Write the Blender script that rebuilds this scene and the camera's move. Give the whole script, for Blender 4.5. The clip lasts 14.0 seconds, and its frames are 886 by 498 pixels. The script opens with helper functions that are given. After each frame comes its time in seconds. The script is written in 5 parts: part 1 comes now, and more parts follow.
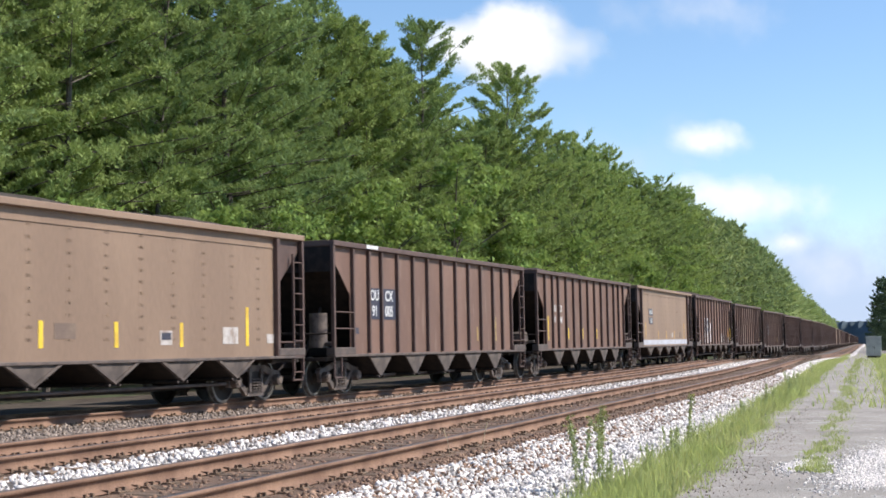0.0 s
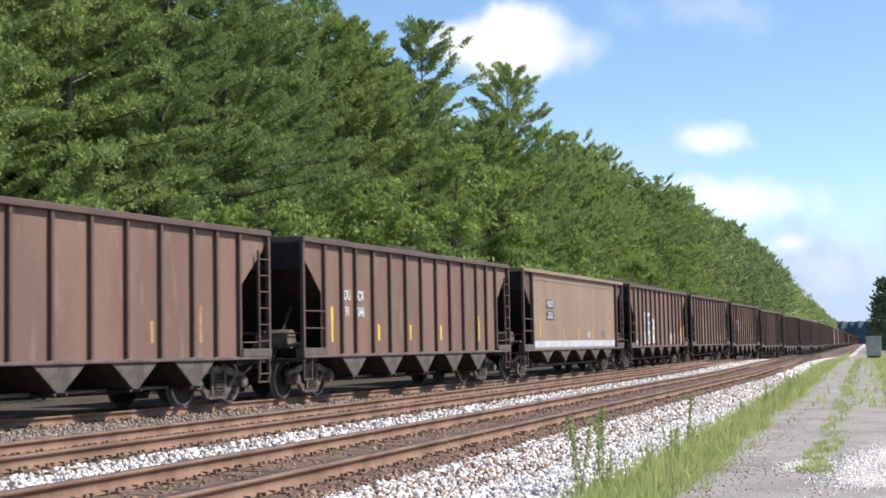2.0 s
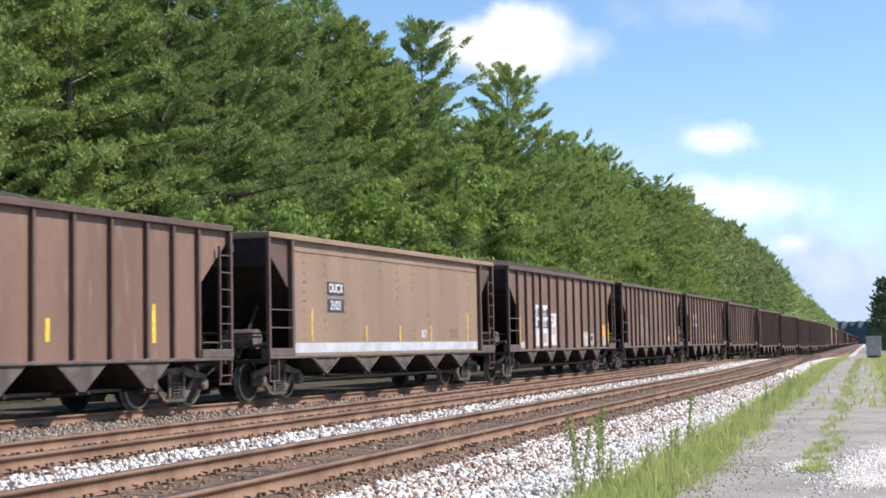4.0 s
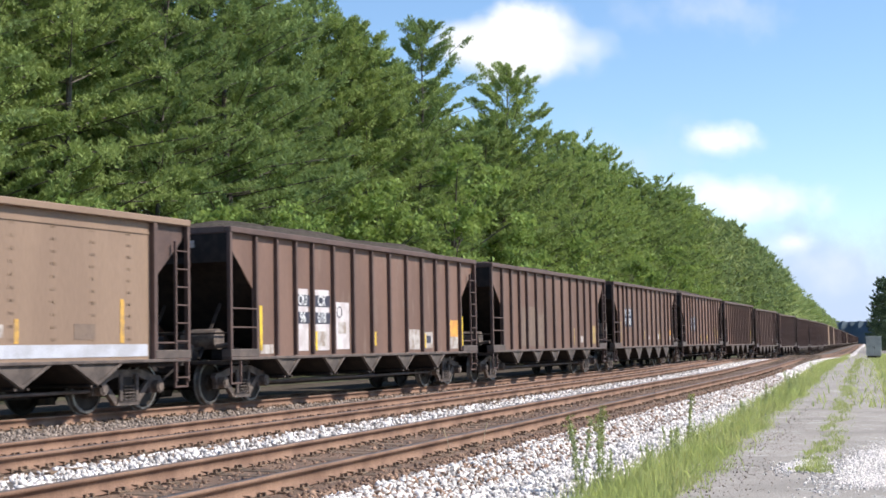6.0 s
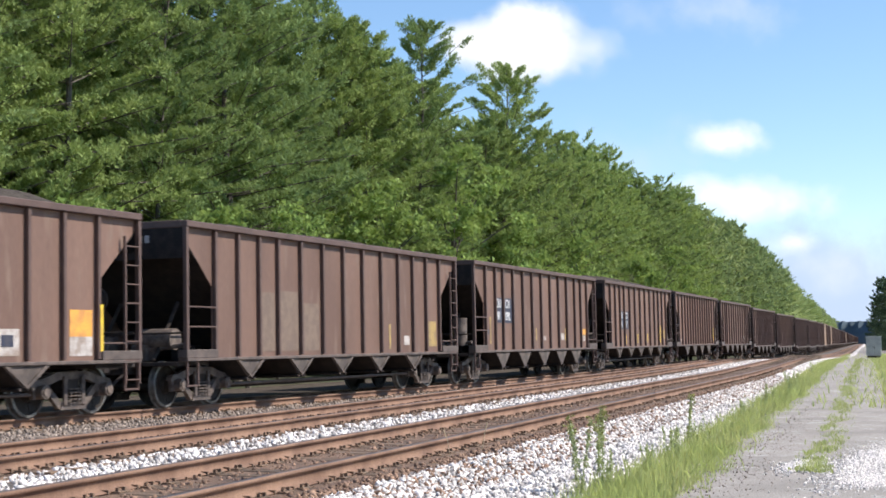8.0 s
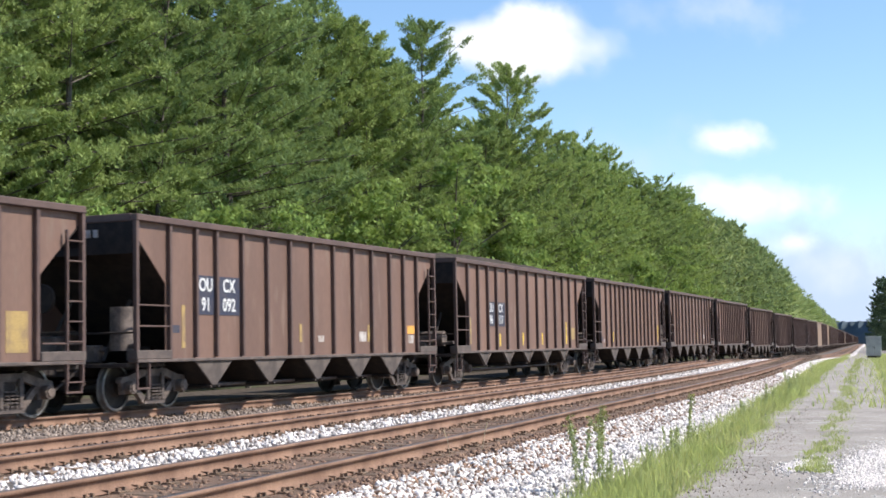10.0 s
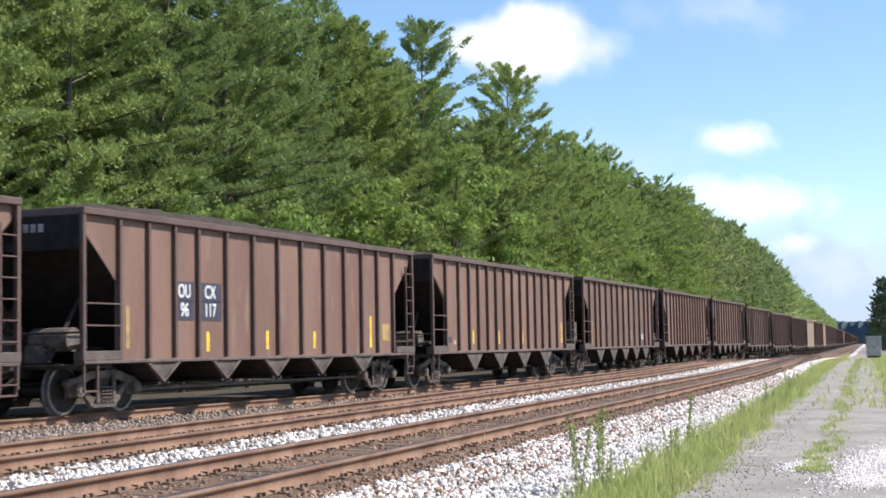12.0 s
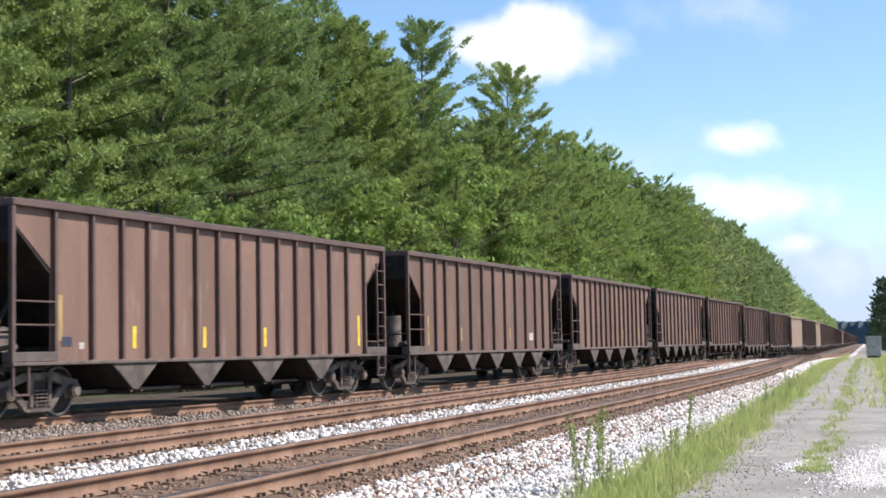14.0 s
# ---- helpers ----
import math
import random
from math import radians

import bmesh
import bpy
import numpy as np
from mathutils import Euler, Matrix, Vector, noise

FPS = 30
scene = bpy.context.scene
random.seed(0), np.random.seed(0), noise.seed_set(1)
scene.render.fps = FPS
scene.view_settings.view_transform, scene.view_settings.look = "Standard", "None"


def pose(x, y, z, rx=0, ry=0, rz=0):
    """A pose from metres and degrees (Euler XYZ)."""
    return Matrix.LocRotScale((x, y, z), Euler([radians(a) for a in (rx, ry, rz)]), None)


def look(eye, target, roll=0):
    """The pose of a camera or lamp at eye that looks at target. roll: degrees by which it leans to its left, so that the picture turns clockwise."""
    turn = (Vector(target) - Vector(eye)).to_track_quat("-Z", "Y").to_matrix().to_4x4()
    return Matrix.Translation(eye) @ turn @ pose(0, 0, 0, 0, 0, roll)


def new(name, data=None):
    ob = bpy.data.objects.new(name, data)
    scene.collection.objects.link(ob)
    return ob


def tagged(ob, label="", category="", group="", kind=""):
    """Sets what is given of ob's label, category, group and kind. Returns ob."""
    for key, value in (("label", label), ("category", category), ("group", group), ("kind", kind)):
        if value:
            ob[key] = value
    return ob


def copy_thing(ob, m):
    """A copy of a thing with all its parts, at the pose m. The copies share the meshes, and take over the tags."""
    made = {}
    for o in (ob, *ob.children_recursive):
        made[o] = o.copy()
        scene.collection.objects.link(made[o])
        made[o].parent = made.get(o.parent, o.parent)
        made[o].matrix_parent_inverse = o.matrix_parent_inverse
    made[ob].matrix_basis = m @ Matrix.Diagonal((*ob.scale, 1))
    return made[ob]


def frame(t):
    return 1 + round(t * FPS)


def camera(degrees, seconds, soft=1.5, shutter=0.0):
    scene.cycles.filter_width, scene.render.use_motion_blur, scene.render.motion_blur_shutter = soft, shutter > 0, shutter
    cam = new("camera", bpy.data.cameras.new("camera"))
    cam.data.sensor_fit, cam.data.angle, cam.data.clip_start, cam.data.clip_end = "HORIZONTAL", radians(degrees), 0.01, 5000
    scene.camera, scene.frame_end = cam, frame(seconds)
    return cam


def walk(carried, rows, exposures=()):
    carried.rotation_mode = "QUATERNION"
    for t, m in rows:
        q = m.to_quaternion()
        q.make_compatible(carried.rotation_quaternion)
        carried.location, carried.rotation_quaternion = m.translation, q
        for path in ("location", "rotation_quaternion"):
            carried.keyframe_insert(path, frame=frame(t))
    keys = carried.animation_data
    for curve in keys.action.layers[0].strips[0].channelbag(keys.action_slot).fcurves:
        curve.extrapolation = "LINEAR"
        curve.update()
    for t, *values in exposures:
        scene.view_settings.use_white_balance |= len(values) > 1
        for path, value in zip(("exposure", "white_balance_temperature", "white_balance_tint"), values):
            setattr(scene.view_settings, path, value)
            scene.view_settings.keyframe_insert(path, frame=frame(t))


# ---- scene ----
# A held camera beside a railway line. Track direction is roughly +Y, the train's near side faces +X.
cam = camera(33.87, 14.0, soft=1.7, shutter=0.2)
EYE = Vector((0.0, 0.0, 1.488))
YAW, PITCH, ROLL = radians(22.914), radians(3.384), 0.177
AIM = Vector((-math.sin(YAW) * math.cos(PITCH), math.cos(YAW) * math.cos(PITCH), math.sin(PITCH)))
walk(cam, [(0.0, look(EYE, EYE + AIM, ROLL)), (14.0, look(EYE, EYE + AIM, ROLL))], [(0.0, 0.31), (3.0, 0.36), (8.0, 0.40), (11.0, 0.45), (14.0, 0.45)])

# ---- light ----
SUN_TO = Vector((0.86, 0.36, 0.98)).normalized()
elev, azim = math.asin(SUN_TO.z), math.atan2(SUN_TO.x, SUN_TO.y)
world = bpy.data.worlds.new("sky")
scene.world = world
world.use_nodes = True
wn = world.node_tree
sky = wn.nodes.new("ShaderNodeTexSky")
sky.sky_type, sky.sun_disc = "NISHITA", False
sky.sun_elevation, sky.sun_rotation = elev, azim
sky.air_density, sky.dust_density, sky.ozone_density = 1.0, 0.08, 5.0
wn.nodes["Background"].inputs[1].default_value = 0.14
wn.links.new(sky.outputs[0], wn.nodes["Background"].inputs[0])
lamp = bpy.data.lights.new("sun", "SUN")
lamp.energy, lamp.angle, lamp.color = 4.8, radians(0.5), (1.0, 0.95, 0.87)
sun = new("sun", lamp)
sun.matrix_world = look(SUN_TO * 60, (0, 0, 0))


# ---- materials ----
def material(name, base, rough=0.8, metal=0.0, second=None, scale=3.0, fine=40.0, fine_amount=0.25, bump=0.2, bump_scale=60.0,
             stretch=(1, 1, 1), coords="Object", island=0.0, obj_random=0.0, third=None, spread=(0.42, 0.62), spec=0.4):
    """Base colour with large stains (second), fine grain, a rarer third tone, and bump."""
    m = bpy.data.materials.new(name)
    m.use_nodes = True
    nt = m.node_tree
    n, ln = nt.nodes, nt.links
    b = n["Principled BSDF"]
    b.inputs["Roughness"].default_value, b.inputs["Metallic"].default_value = rough, metal
    b.inputs["Specular IOR Level"].default_value = spec
    tc, mp = n.new("ShaderNodeTexCoord"), n.new("ShaderNodeMapping")
    mp.inputs["Scale"].default_value = stretch
    ln.new(tc.outputs[coords], mp.inputs[0])

    def noise_node(sc, detail=4.0):
        t = n.new("ShaderNodeTexNoise")
        t.inputs["Scale"].default_value, t.inputs["Detail"].default_value = sc, detail
        ln.new(mp.outputs[0], t.inputs["Vector"])
        return t

    def mix(a, bcol, fac, mode="MIX"):
        x = n.new("ShaderNodeMix")
        x.data_type, x.blend_type = "RGBA", mode
        for sock, val in ((x.inputs[6], a), (x.inputs[7], bcol), (x.inputs[0], fac)):
            if hasattr(val, "links"):
                ln.new(val, sock)
            else:
                sock.default_value = val
        return x.outputs[2]

    def ramp(src, lo, hi):
        r = n.new("ShaderNodeMapRange")
        r.inputs[1].default_value, r.inputs[2].default_value = lo, hi
        ln.new(src, r.inputs[0])
        return r.outputs[0]

    col = (*base, 1)
    if second:
        col = mix(col, (*second, 1), ramp(noise_node(scale).outputs[0], *spread))
    if third:
        col = mix(col, (*third, 1), ramp(noise_node(scale * 3.7, 6).outputs[0], 0.58, 0.68))
    if fine_amount:
        g = n.new("ShaderNodeMapRange")
        g.inputs[1].default_value, g.inputs[2].default_value = 0.25, 0.75
        g.inputs[3].default_value, g.inputs[4].default_value = 1 - fine_amount, 1 + fine_amount
        ln.new(noise_node(fine, 6).outputs[0], g.inputs[0])
        col = mix(col, g.outputs[0], 1.0, "MULTIPLY")
    for amount, node, sock in ((island, "ShaderNodeNewGeometry", "Random Per Island"), (obj_random, "ShaderNodeObjectInfo", "Random")):
        if amount:
            g = n.new("ShaderNodeMapRange")
            g.inputs[3].default_value, g.inputs[4].default_value = 1 - amount, 1 + amount
            ln.new(n.new(node).outputs[sock], g.inputs[0])
            col = mix(col, g.outputs[0], 1.0, "MULTIPLY")
    if hasattr(col, "links"):
        ln.new(col, b.inputs["Base Color"])
    else:
        b.inputs["Base Color"].default_value = col
    if bump:
        bp = n.new("ShaderNodeBump")
        bp.inputs["Strength"].default_value, bp.inputs["Distance"].default_value = bump, 0.02
        ln.new(noise_node(bump_scale, 5).outputs[0], bp.inputs["Height"])
        ln.new(bp.outputs[0], b.inputs["Normal"])
    return m


def leafy(name, base, second, through_colour, island=0.35, obj_random=0.18, passing=0.35, other=None):
    m = material(name, base, 0.6, second=second, scale=0.35, fine_amount=0.0, bump=0, island=island, obj_random=obj_random, spec=0.06)
    nt = m.node_tree
    b, out = nt.nodes["Principled BSDF"], nt.nodes["Material Output"]
    if other:
        # some trees of the stand are yellower than their neighbours
        x, oi, rg = nt.nodes.new("ShaderNodeMix"), nt.nodes.new("ShaderNodeObjectInfo"), nt.nodes.new("ShaderNodeMapRange")
        x.data_type = "RGBA"
        rg.inputs[1].default_value, rg.inputs[2].default_value, rg.inputs[4].default_value = 0.35, 1.0, 0.85
        old = b.inputs["Base Color"].links[0].from_socket
        nt.links.new(oi.outputs["Random"], rg.inputs[0])
        nt.links.new(rg.outputs[0], x.inputs[0])
        nt.links.new(old, x.inputs[6])
        x.inputs[7].default_value = (*other, 1)
        nt.links.new(x.outputs[2], b.inputs["Base Color"])
    tr, mx = nt.nodes.new("ShaderNodeBsdfTranslucent"), nt.nodes.new("ShaderNodeMixShader")
    tr.inputs[0].default_value = (*through_colour, 1)
    mx.inputs[0].default_value = passing
    nt.links.new(b.outputs[0], mx.inputs[1])
    nt.links.new(tr.outputs[0], mx.inputs[2])
    nt.links.new(mx.outputs[0], out.inputs[0])
    return m


BROWN = material("brown_car_paint", (0.196, 0.113, 0.084), 0.62, second=(0.154, 0.088, 0.066), scale=0.9, fine=30, fine_amount=0.12, bump=0.12,
                 bump_scale=9, stretch=(1, 1, 0.22), third=(0.205, 0.132, 0.100), obj_random=0.10)
TAN = material("tan_car_paint", (0.280, 0.186, 0.128), 0.6, second=(0.238, 0.156, 0.108), scale=0.8, fine=24, fine_amount=0.09, bump=0.1,
               bump_scale=7, stretch=(1, 1, 0.25), obj_random=0.04)
SEAM = material("dark_seam_paint", (0.205, 0.134, 0.092), 0.65, second=(0.27, 0.18, 0.122), scale=1.3, fine_amount=0.1, bump=0)
RIB = material("rib_paint", (0.115, 0.070, 0.058), 0.6, second=(0.092, 0.056, 0.047), scale=2, fine=30, fine_amount=0.15, bump=0.1)
SILL = material("dusty_sill_paint", (0.135, 0.10, 0.085), 0.7, second=(0.085, 0.065, 0.058), scale=3, fine_amount=0.2, bump=0.15)
DARK = material("grimy_dark_steel", (0.038, 0.031, 0.029), 0.75, second=(0.06, 0.047, 0.041), scale=4, fine_amount=0.3, bump=0.25, spec=0.12)
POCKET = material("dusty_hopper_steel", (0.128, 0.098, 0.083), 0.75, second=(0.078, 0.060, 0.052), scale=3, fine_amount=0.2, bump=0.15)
BOGIE = material("bogie_cast_steel", (0.095, 0.073, 0.064), 0.75, second=(0.19, 0.145, 0.12), scale=5, fine_amount=0.3, bump=0.3)
WHEEL = material("wheel_steel", (0.038, 0.032, 0.029), 0.6, second=(0.055, 0.045, 0.038), scale=6, fine_amount=0.2, bump=0.1, spec=0.12)
TREAD = material("bright_wheel_rim", (0.26, 0.245, 0.23), 0.42, 0.6, second=(0.16, 0.145, 0.13), scale=9, fine_amount=0.15, bump=0.05)
COAL = material("coal", (0.088, 0.075, 0.064), 1.0, second=(0.055, 0.047, 0.042), scale=7, fine=25, fine_amount=0.5, bump=1.0, bump_scale=9, spec=0.0)
YELLOW = material("yellow_reflector", (0.82, 0.55, 0.045), 0.5, second=(0.62, 0.40, 0.05), scale=5, fine_amount=0.15, bump=0)
FADED = material("faded_stripe_paint", (0.40, 0.27, 0.10), 0.6, second=(0.27, 0.18, 0.09), scale=5, fine_amount=0.2, bump=0)
AMBER = material("amber_reflector", (0.62, 0.35, 0.075), 0.55, second=(0.42, 0.25, 0.09), scale=6, fine_amount=0.2, bump=0)
ORANGE = material("orange_patch", (0.75, 0.36, 0.07), 0.6, second=(0.55, 0.25, 0.08), scale=4, fine_amount=0.2, bump=0)
WHITE = material("white_lettering", (0.74, 0.73, 0.72), 0.6, second=(0.6, 0.58, 0.56), scale=6, fine_amount=0.12, bump=0)
PRIMER = material("white_primer", (0.66, 0.60, 0.60), 0.7, second=(0.52, 0.45, 0.44), scale=2.5, fine_amount=0.15, bump=0)
CHALK = material("worn_white_patch", (0.52, 0.47, 0.44), 0.7, second=(0.32, 0.25, 0.21), scale=4, fine_amount=0.25, bump=0)
NAVY = material("dark_blue_patch", (0.035, 0.038, 0.065), 0.6, second=(0.06, 0.055, 0.07), scale=6, fine_amount=0.2, bump=0)
GREYBAND = material("pale_grey_band", (0.52, 0.52, 0.57), 0.65, second=(0.42, 0.41, 0.44), scale=2, fine_amount=0.15, bump=0.05)
RUST = material("rusty_rail_steel", (0.255, 0.150, 0.100), 0.85, second=(0.17, 0.094, 0.062), scale=1.5, fine=45, fine_amount=0.22, bump=0.25)
RAILTOP = material("worn_rail_head", (0.105, 0.086, 0.082), 0.5, 0.3, second=(0.19, 0.135, 0.105), scale=2.2, fine=30, fine_amount=0.15, bump=0.05)
TIE = material("creosoted_tie", (0.115, 0.082, 0.06), 0.9, second=(0.20, 0.13, 0.085), scale=3, fine=30, fine_amount=0.35, bump=0.5, bump_scale=25,
               stretch=(0.35, 3, 3), obj_random=0.25)
BED = material("brown_ballast", (0.19, 0.118, 0.080), 0.95, second=(0.10, 0.064, 0.047), scale=2.5, fine=38, fine_amount=0.45, bump=0.9, bump_scale=30)
# ballast coloured dark to deepen the shade under the train
SHADEBED = material("train_shade_ballast", (0.075, 0.064, 0.057), 1.0, second=(0.045, 0.038, 0.034), scale=3.0, fine=38, fine_amount=0.45, bump=0.9, bump_scale=30, spec=0.0)
# wood's side ballast, its colour lowered to deepen the train's cast shadow
FARSIDE = material("far_shade_ballast", (0.115, 0.094, 0.078), 1.0, second=(0.075, 0.061, 0.052), scale=2.0, fine=38, fine_amount=0.4, bump=0.9, bump_scale=30, spec=0.0)
# near-black steel: the deep shade of car ends and chutes, put into the colour
SHADE_STEEL = material("shade_black_steel", (0.027, 0.023, 0.022), 0.8, second=(0.042, 0.033, 0.029), scale=4, fine_amount=0.3, bump=0.2, spec=0.12)
GREYBED = material("grey_ballast", (0.20, 0.162, 0.138), 0.95, second=(0.135, 0.105, 0.088), scale=3.0, fine=38, fine_amount=0.45, bump=0.9, bump_scale=30)
# bed below the white stones, coloured dark for the shaded gaps between them
GAPBED = material("gap_shade_ballast", (0.20, 0.175, 0.165), 0.95, second=(0.085, 0.072, 0.066), scale=4, fine=30, fine_amount=0.4, bump=0.9, bump_scale=25)
CLEANBED = material("clean_white_ballast", (0.56, 0.51, 0.49), 0.95, second=(0.42, 0.37, 0.35), scale=1.2, fine=12, fine_amount=0.4, bump=0.9, bump_scale=9)
STONE_W = material("white_stone", (0.77, 0.705, 0.665), 0.85, second=(0.63, 0.57, 0.53), scale=14, fine_amount=0.15, bump=0.3, island=0.5)
STONE_B = material("brown_stone", (0.28, 0.175, 0.118), 0.9, second=(0.18, 0.11, 0.078), scale=3, fine_amount=0.2, bump=0.2, island=0.4)
STONE_G = material("grey_stone", (0.315, 0.252, 0.21), 0.9, second=(0.215, 0.165, 0.135), scale=3, fine_amount=0.2, bump=0.2, island=0.4)
ROADM = material("gravel_road", (0.345, 0.305, 0.27), 0.95, second=(0.275, 0.245, 0.215), scale=0.6, fine=55, fine_amount=0.42, bump=0.4, bump_scale=60,
                 third=(0.44, 0.405, 0.365))
SOIL = material("grassy_soil", (0.21, 0.215, 0.085), 0.95, second=(0.25, 0.21, 0.13), scale=0.6, fine=14, fine_amount=0.35, bump=0.6, bump_scale=12)
GRASS = leafy("grass_blades", (0.36, 0.40, 0.15), (0.46, 0.445, 0.22), (0.50, 0.56, 0.20), passing=0.5)
WEED = leafy("weed_leaf", (0.38, 0.42, 0.20), (0.42, 0.42, 0.24), (0.54, 0.60, 0.28), passing=0.5)
SEED = leafy("seed_head", (0.30, 0.31, 0.12), (0.25, 0.22, 0.10), (0.3, 0.3, 0.1))
STRAW = material("dry_straw", (0.50, 0.40, 0.25), 0.8, fine_amount=0.2, bump=0)
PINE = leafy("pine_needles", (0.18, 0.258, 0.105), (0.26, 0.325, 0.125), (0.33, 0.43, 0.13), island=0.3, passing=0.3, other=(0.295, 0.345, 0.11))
# distance haze painted into the needles: paler green for middle and far pines
MIDPINE = leafy("mid_haze_pine_needles", (0.22, 0.30, 0.115), (0.30, 0.37, 0.135), (0.37, 0.47, 0.14), island=0.3, obj_random=0.28, passing=0.32, other=(0.345, 0.395, 0.115))
FARPINE = leafy("far_haze_pine_needles", (0.25, 0.32, 0.15), (0.32, 0.38, 0.165), (0.36, 0.45, 0.17), island=0.25, obj_random=0.26, passing=0.32, other=(0.35, 0.38, 0.15))
BROAD = leafy("broad_leaves", (0.20, 0.285, 0.085), (0.26, 0.33, 0.10), (0.36, 0.47, 0.12))
# darker, duller green: backlight and haze put into the far foliage colour
FARLEAF = leafy("far_backlit_leaves", (0.085, 0.125, 0.085), (0.12, 0.165, 0.095), (0.11, 0.16, 0.08))
BARK = material("pine_bark", (0.14, 0.115, 0.098), 0.9, second=(0.075, 0.062, 0.054), scale=3, fine=18, fine_amount=0.35, bump=0.8, bump_scale=14, stretch=(1, 1, 0.25))
LITTER = material("forest_floor", (0.07, 0.06, 0.035), 0.95, second=(0.05, 0.065, 0.025), scale=0.4, fine=6, fine_amount=0.4, bump=0.6, bump_scale=6)
CABINET = material("weathered_grey_cabinet", (0.40, 0.42, 0.39), 0.7, second=(0.32, 0.34, 0.32), scale=2, fine_amount=0.1, bump=0.05)
# the hill's woods are tinted blue to stand in for distance haze
HAZEHILL = material("hazed_wooded_hill", (0.095, 0.122, 0.145), 1.0, second=(0.075, 0.10, 0.12), scale=0.02, fine=0.12, fine_amount=0.35, bump=0)


# ---- mesh helpers ----
def mesh_of(bm, name, mat):
    me = bpy.data.meshes.new(name)
    bm.to_mesh(me)
    bm.free()
    for m in (mat if isinstance(mat, (list, tuple)) else [mat]):
        me.materials.append(m)
    return me


def part(name, data, mat, parent, label="", m=None, kind=""):
    """One mesh object under a thing or a part."""
    me = mesh_of(data, name, mat) if isinstance(data, bmesh.types.BMesh) else data
    ob = new(name, me)
    ob.parent = parent
    if m is not None:
        ob.matrix_basis = m
    return tagged(ob, label, kind=kind)


def thing(name, label, category, group="", kind="", m=None):
    ob = new(name)
    ob.empty_display_size = 0.2
    if m is not None:
        ob.matrix_basis = m
    return tagged(ob, label, category, group, kind)


def box(bm, x0, x1, y0, y1, z0, z1, bevel=0.0, m=None):
    r = bmesh.ops.create_cube(bm, size=1.0)
    mat = Matrix.Translation(((x0 + x1) / 2, (y0 + y1) / 2, (z0 + z1) / 2)) @ Matrix.Diagonal((x1 - x0, y1 - y0, z1 - z0, 1))
    bmesh.ops.transform(bm, matrix=(m @ mat if m else mat), verts=r["verts"])
    if bevel:
        edges = list({e for v in r["verts"] for e in v.link_edges})
        bmesh.ops.bevel(bm, geom=edges, offset=bevel, segments=1, affect="EDGES")
    return bm


def boxes(*dims, bevel=0.0):
    bm = bmesh.new()
    for d in dims:
        box(bm, *d, bevel=bevel)
    return bm


def rod(bm, a, b, r0, r1=None, seg=6):
    a, b = Vector(a), Vector(b)
    r1 = r0 if r1 is None else r1
    m = Matrix.Translation((a + b) / 2) @ (b - a).to_track_quat("Z", "Y").to_matrix().to_4x4()
    bmesh.ops.create_cone(bm, cap_ends=True, segments=seg, radius1=r0, radius2=r1, depth=(b - a).length, matrix=m)
    return bm


def prism(bm, outline, x0, x1):
    """A (y, z) outline carried from x0 to x1."""
    lo = [bm.verts.new((x0, y, z)) for y, z in outline]
    hi = [bm.verts.new((x1, y, z)) for y, z in outline]
    n = len(outline)
    bm.faces.new(lo)
    bm.faces.new(hi[::-1])
    for i in range(n):
        bm.faces.new((lo[i], hi[i], hi[(i + 1) % n], lo[(i + 1) % n]))
    bmesh.ops.recalc_face_normals(bm, faces=bm.faces[:])
    return bm


def raw_mesh(name, verts, faces_per, mat):
    """A mesh from an array of vertices in which every faces_per make one polygon, or with an index array."""
    me = bpy.data.meshes.new(name)
    v = np.asarray(verts, np.float32)
    idx = np.arange(len(v)).reshape(-1, faces_per) if np.isscalar(faces_per) else np.asarray(faces_per)
    k = idx.shape[1]
    me.vertices.add(len(v))
    me.vertices.foreach_set("co", v.ravel())
    me.loops.add(idx.size)
    me.loops.foreach_set("vertex_index", idx.ravel().astype(np.int32))
    me.polygons.add(len(idx))
    me.polygons.foreach_set("loop_start", np.arange(0, idx.size, k, dtype=np.int32))
    me.update(calc_edges=True)
    me.materials.append(mat)
    return me


# ---- the lines of the tracks ----
K0, CC, PSI, K2, D0 = 0.0023705, -4.0e-5, 0.085048, 0.000239, 17.540
SUPER = radians(1.365)
D2, D3, H2, H3 = 4.993, 8.649, 0.130, 0.131
A_JOIN = PSI / (K0 - K2)
A_STRAIGHT = -K0 / CC


def heading(s, near):
    a = np.asarray(s, float) - 25.0
    b = np.clip(a, -25.0, A_STRAIGHT)
    th = K0 * b + CC * b * b / 2
    if near:
        n = np.clip(a, -25.0, None)
        th = np.where(a < A_JOIN, PSI + K2 * n + CC * n * n / 2, th)
    # far along, the whole line turns a little towards the wood
    th = th + 0.0007 * np.clip(a - 106.0, 0, 66.0)
    if near:
        # the empty tracks close in on the train's line
        th = th + 0.047 * (np.clip((a - 24.0) / 12.0, 0, 1) - np.clip((a - 96.0) / 16.0, 0, 1))
    return th


DIP_Y, DIP_Z = [80, 95, 112, 145, 172, 225, 600, 1200], [0.0, 0.05, 0.24, 0.55, 0.64, 0.76, 2.0, 4.0]


def ground_dip(y):
    """The ground falls gently away in the distance."""
    return np.interp(y, DIP_Y, DIP_Z)


GRID = np.arange(-160.0, 1120.0, 0.25)
I25 = int(round((25.0 + 160.0) / 0.25))


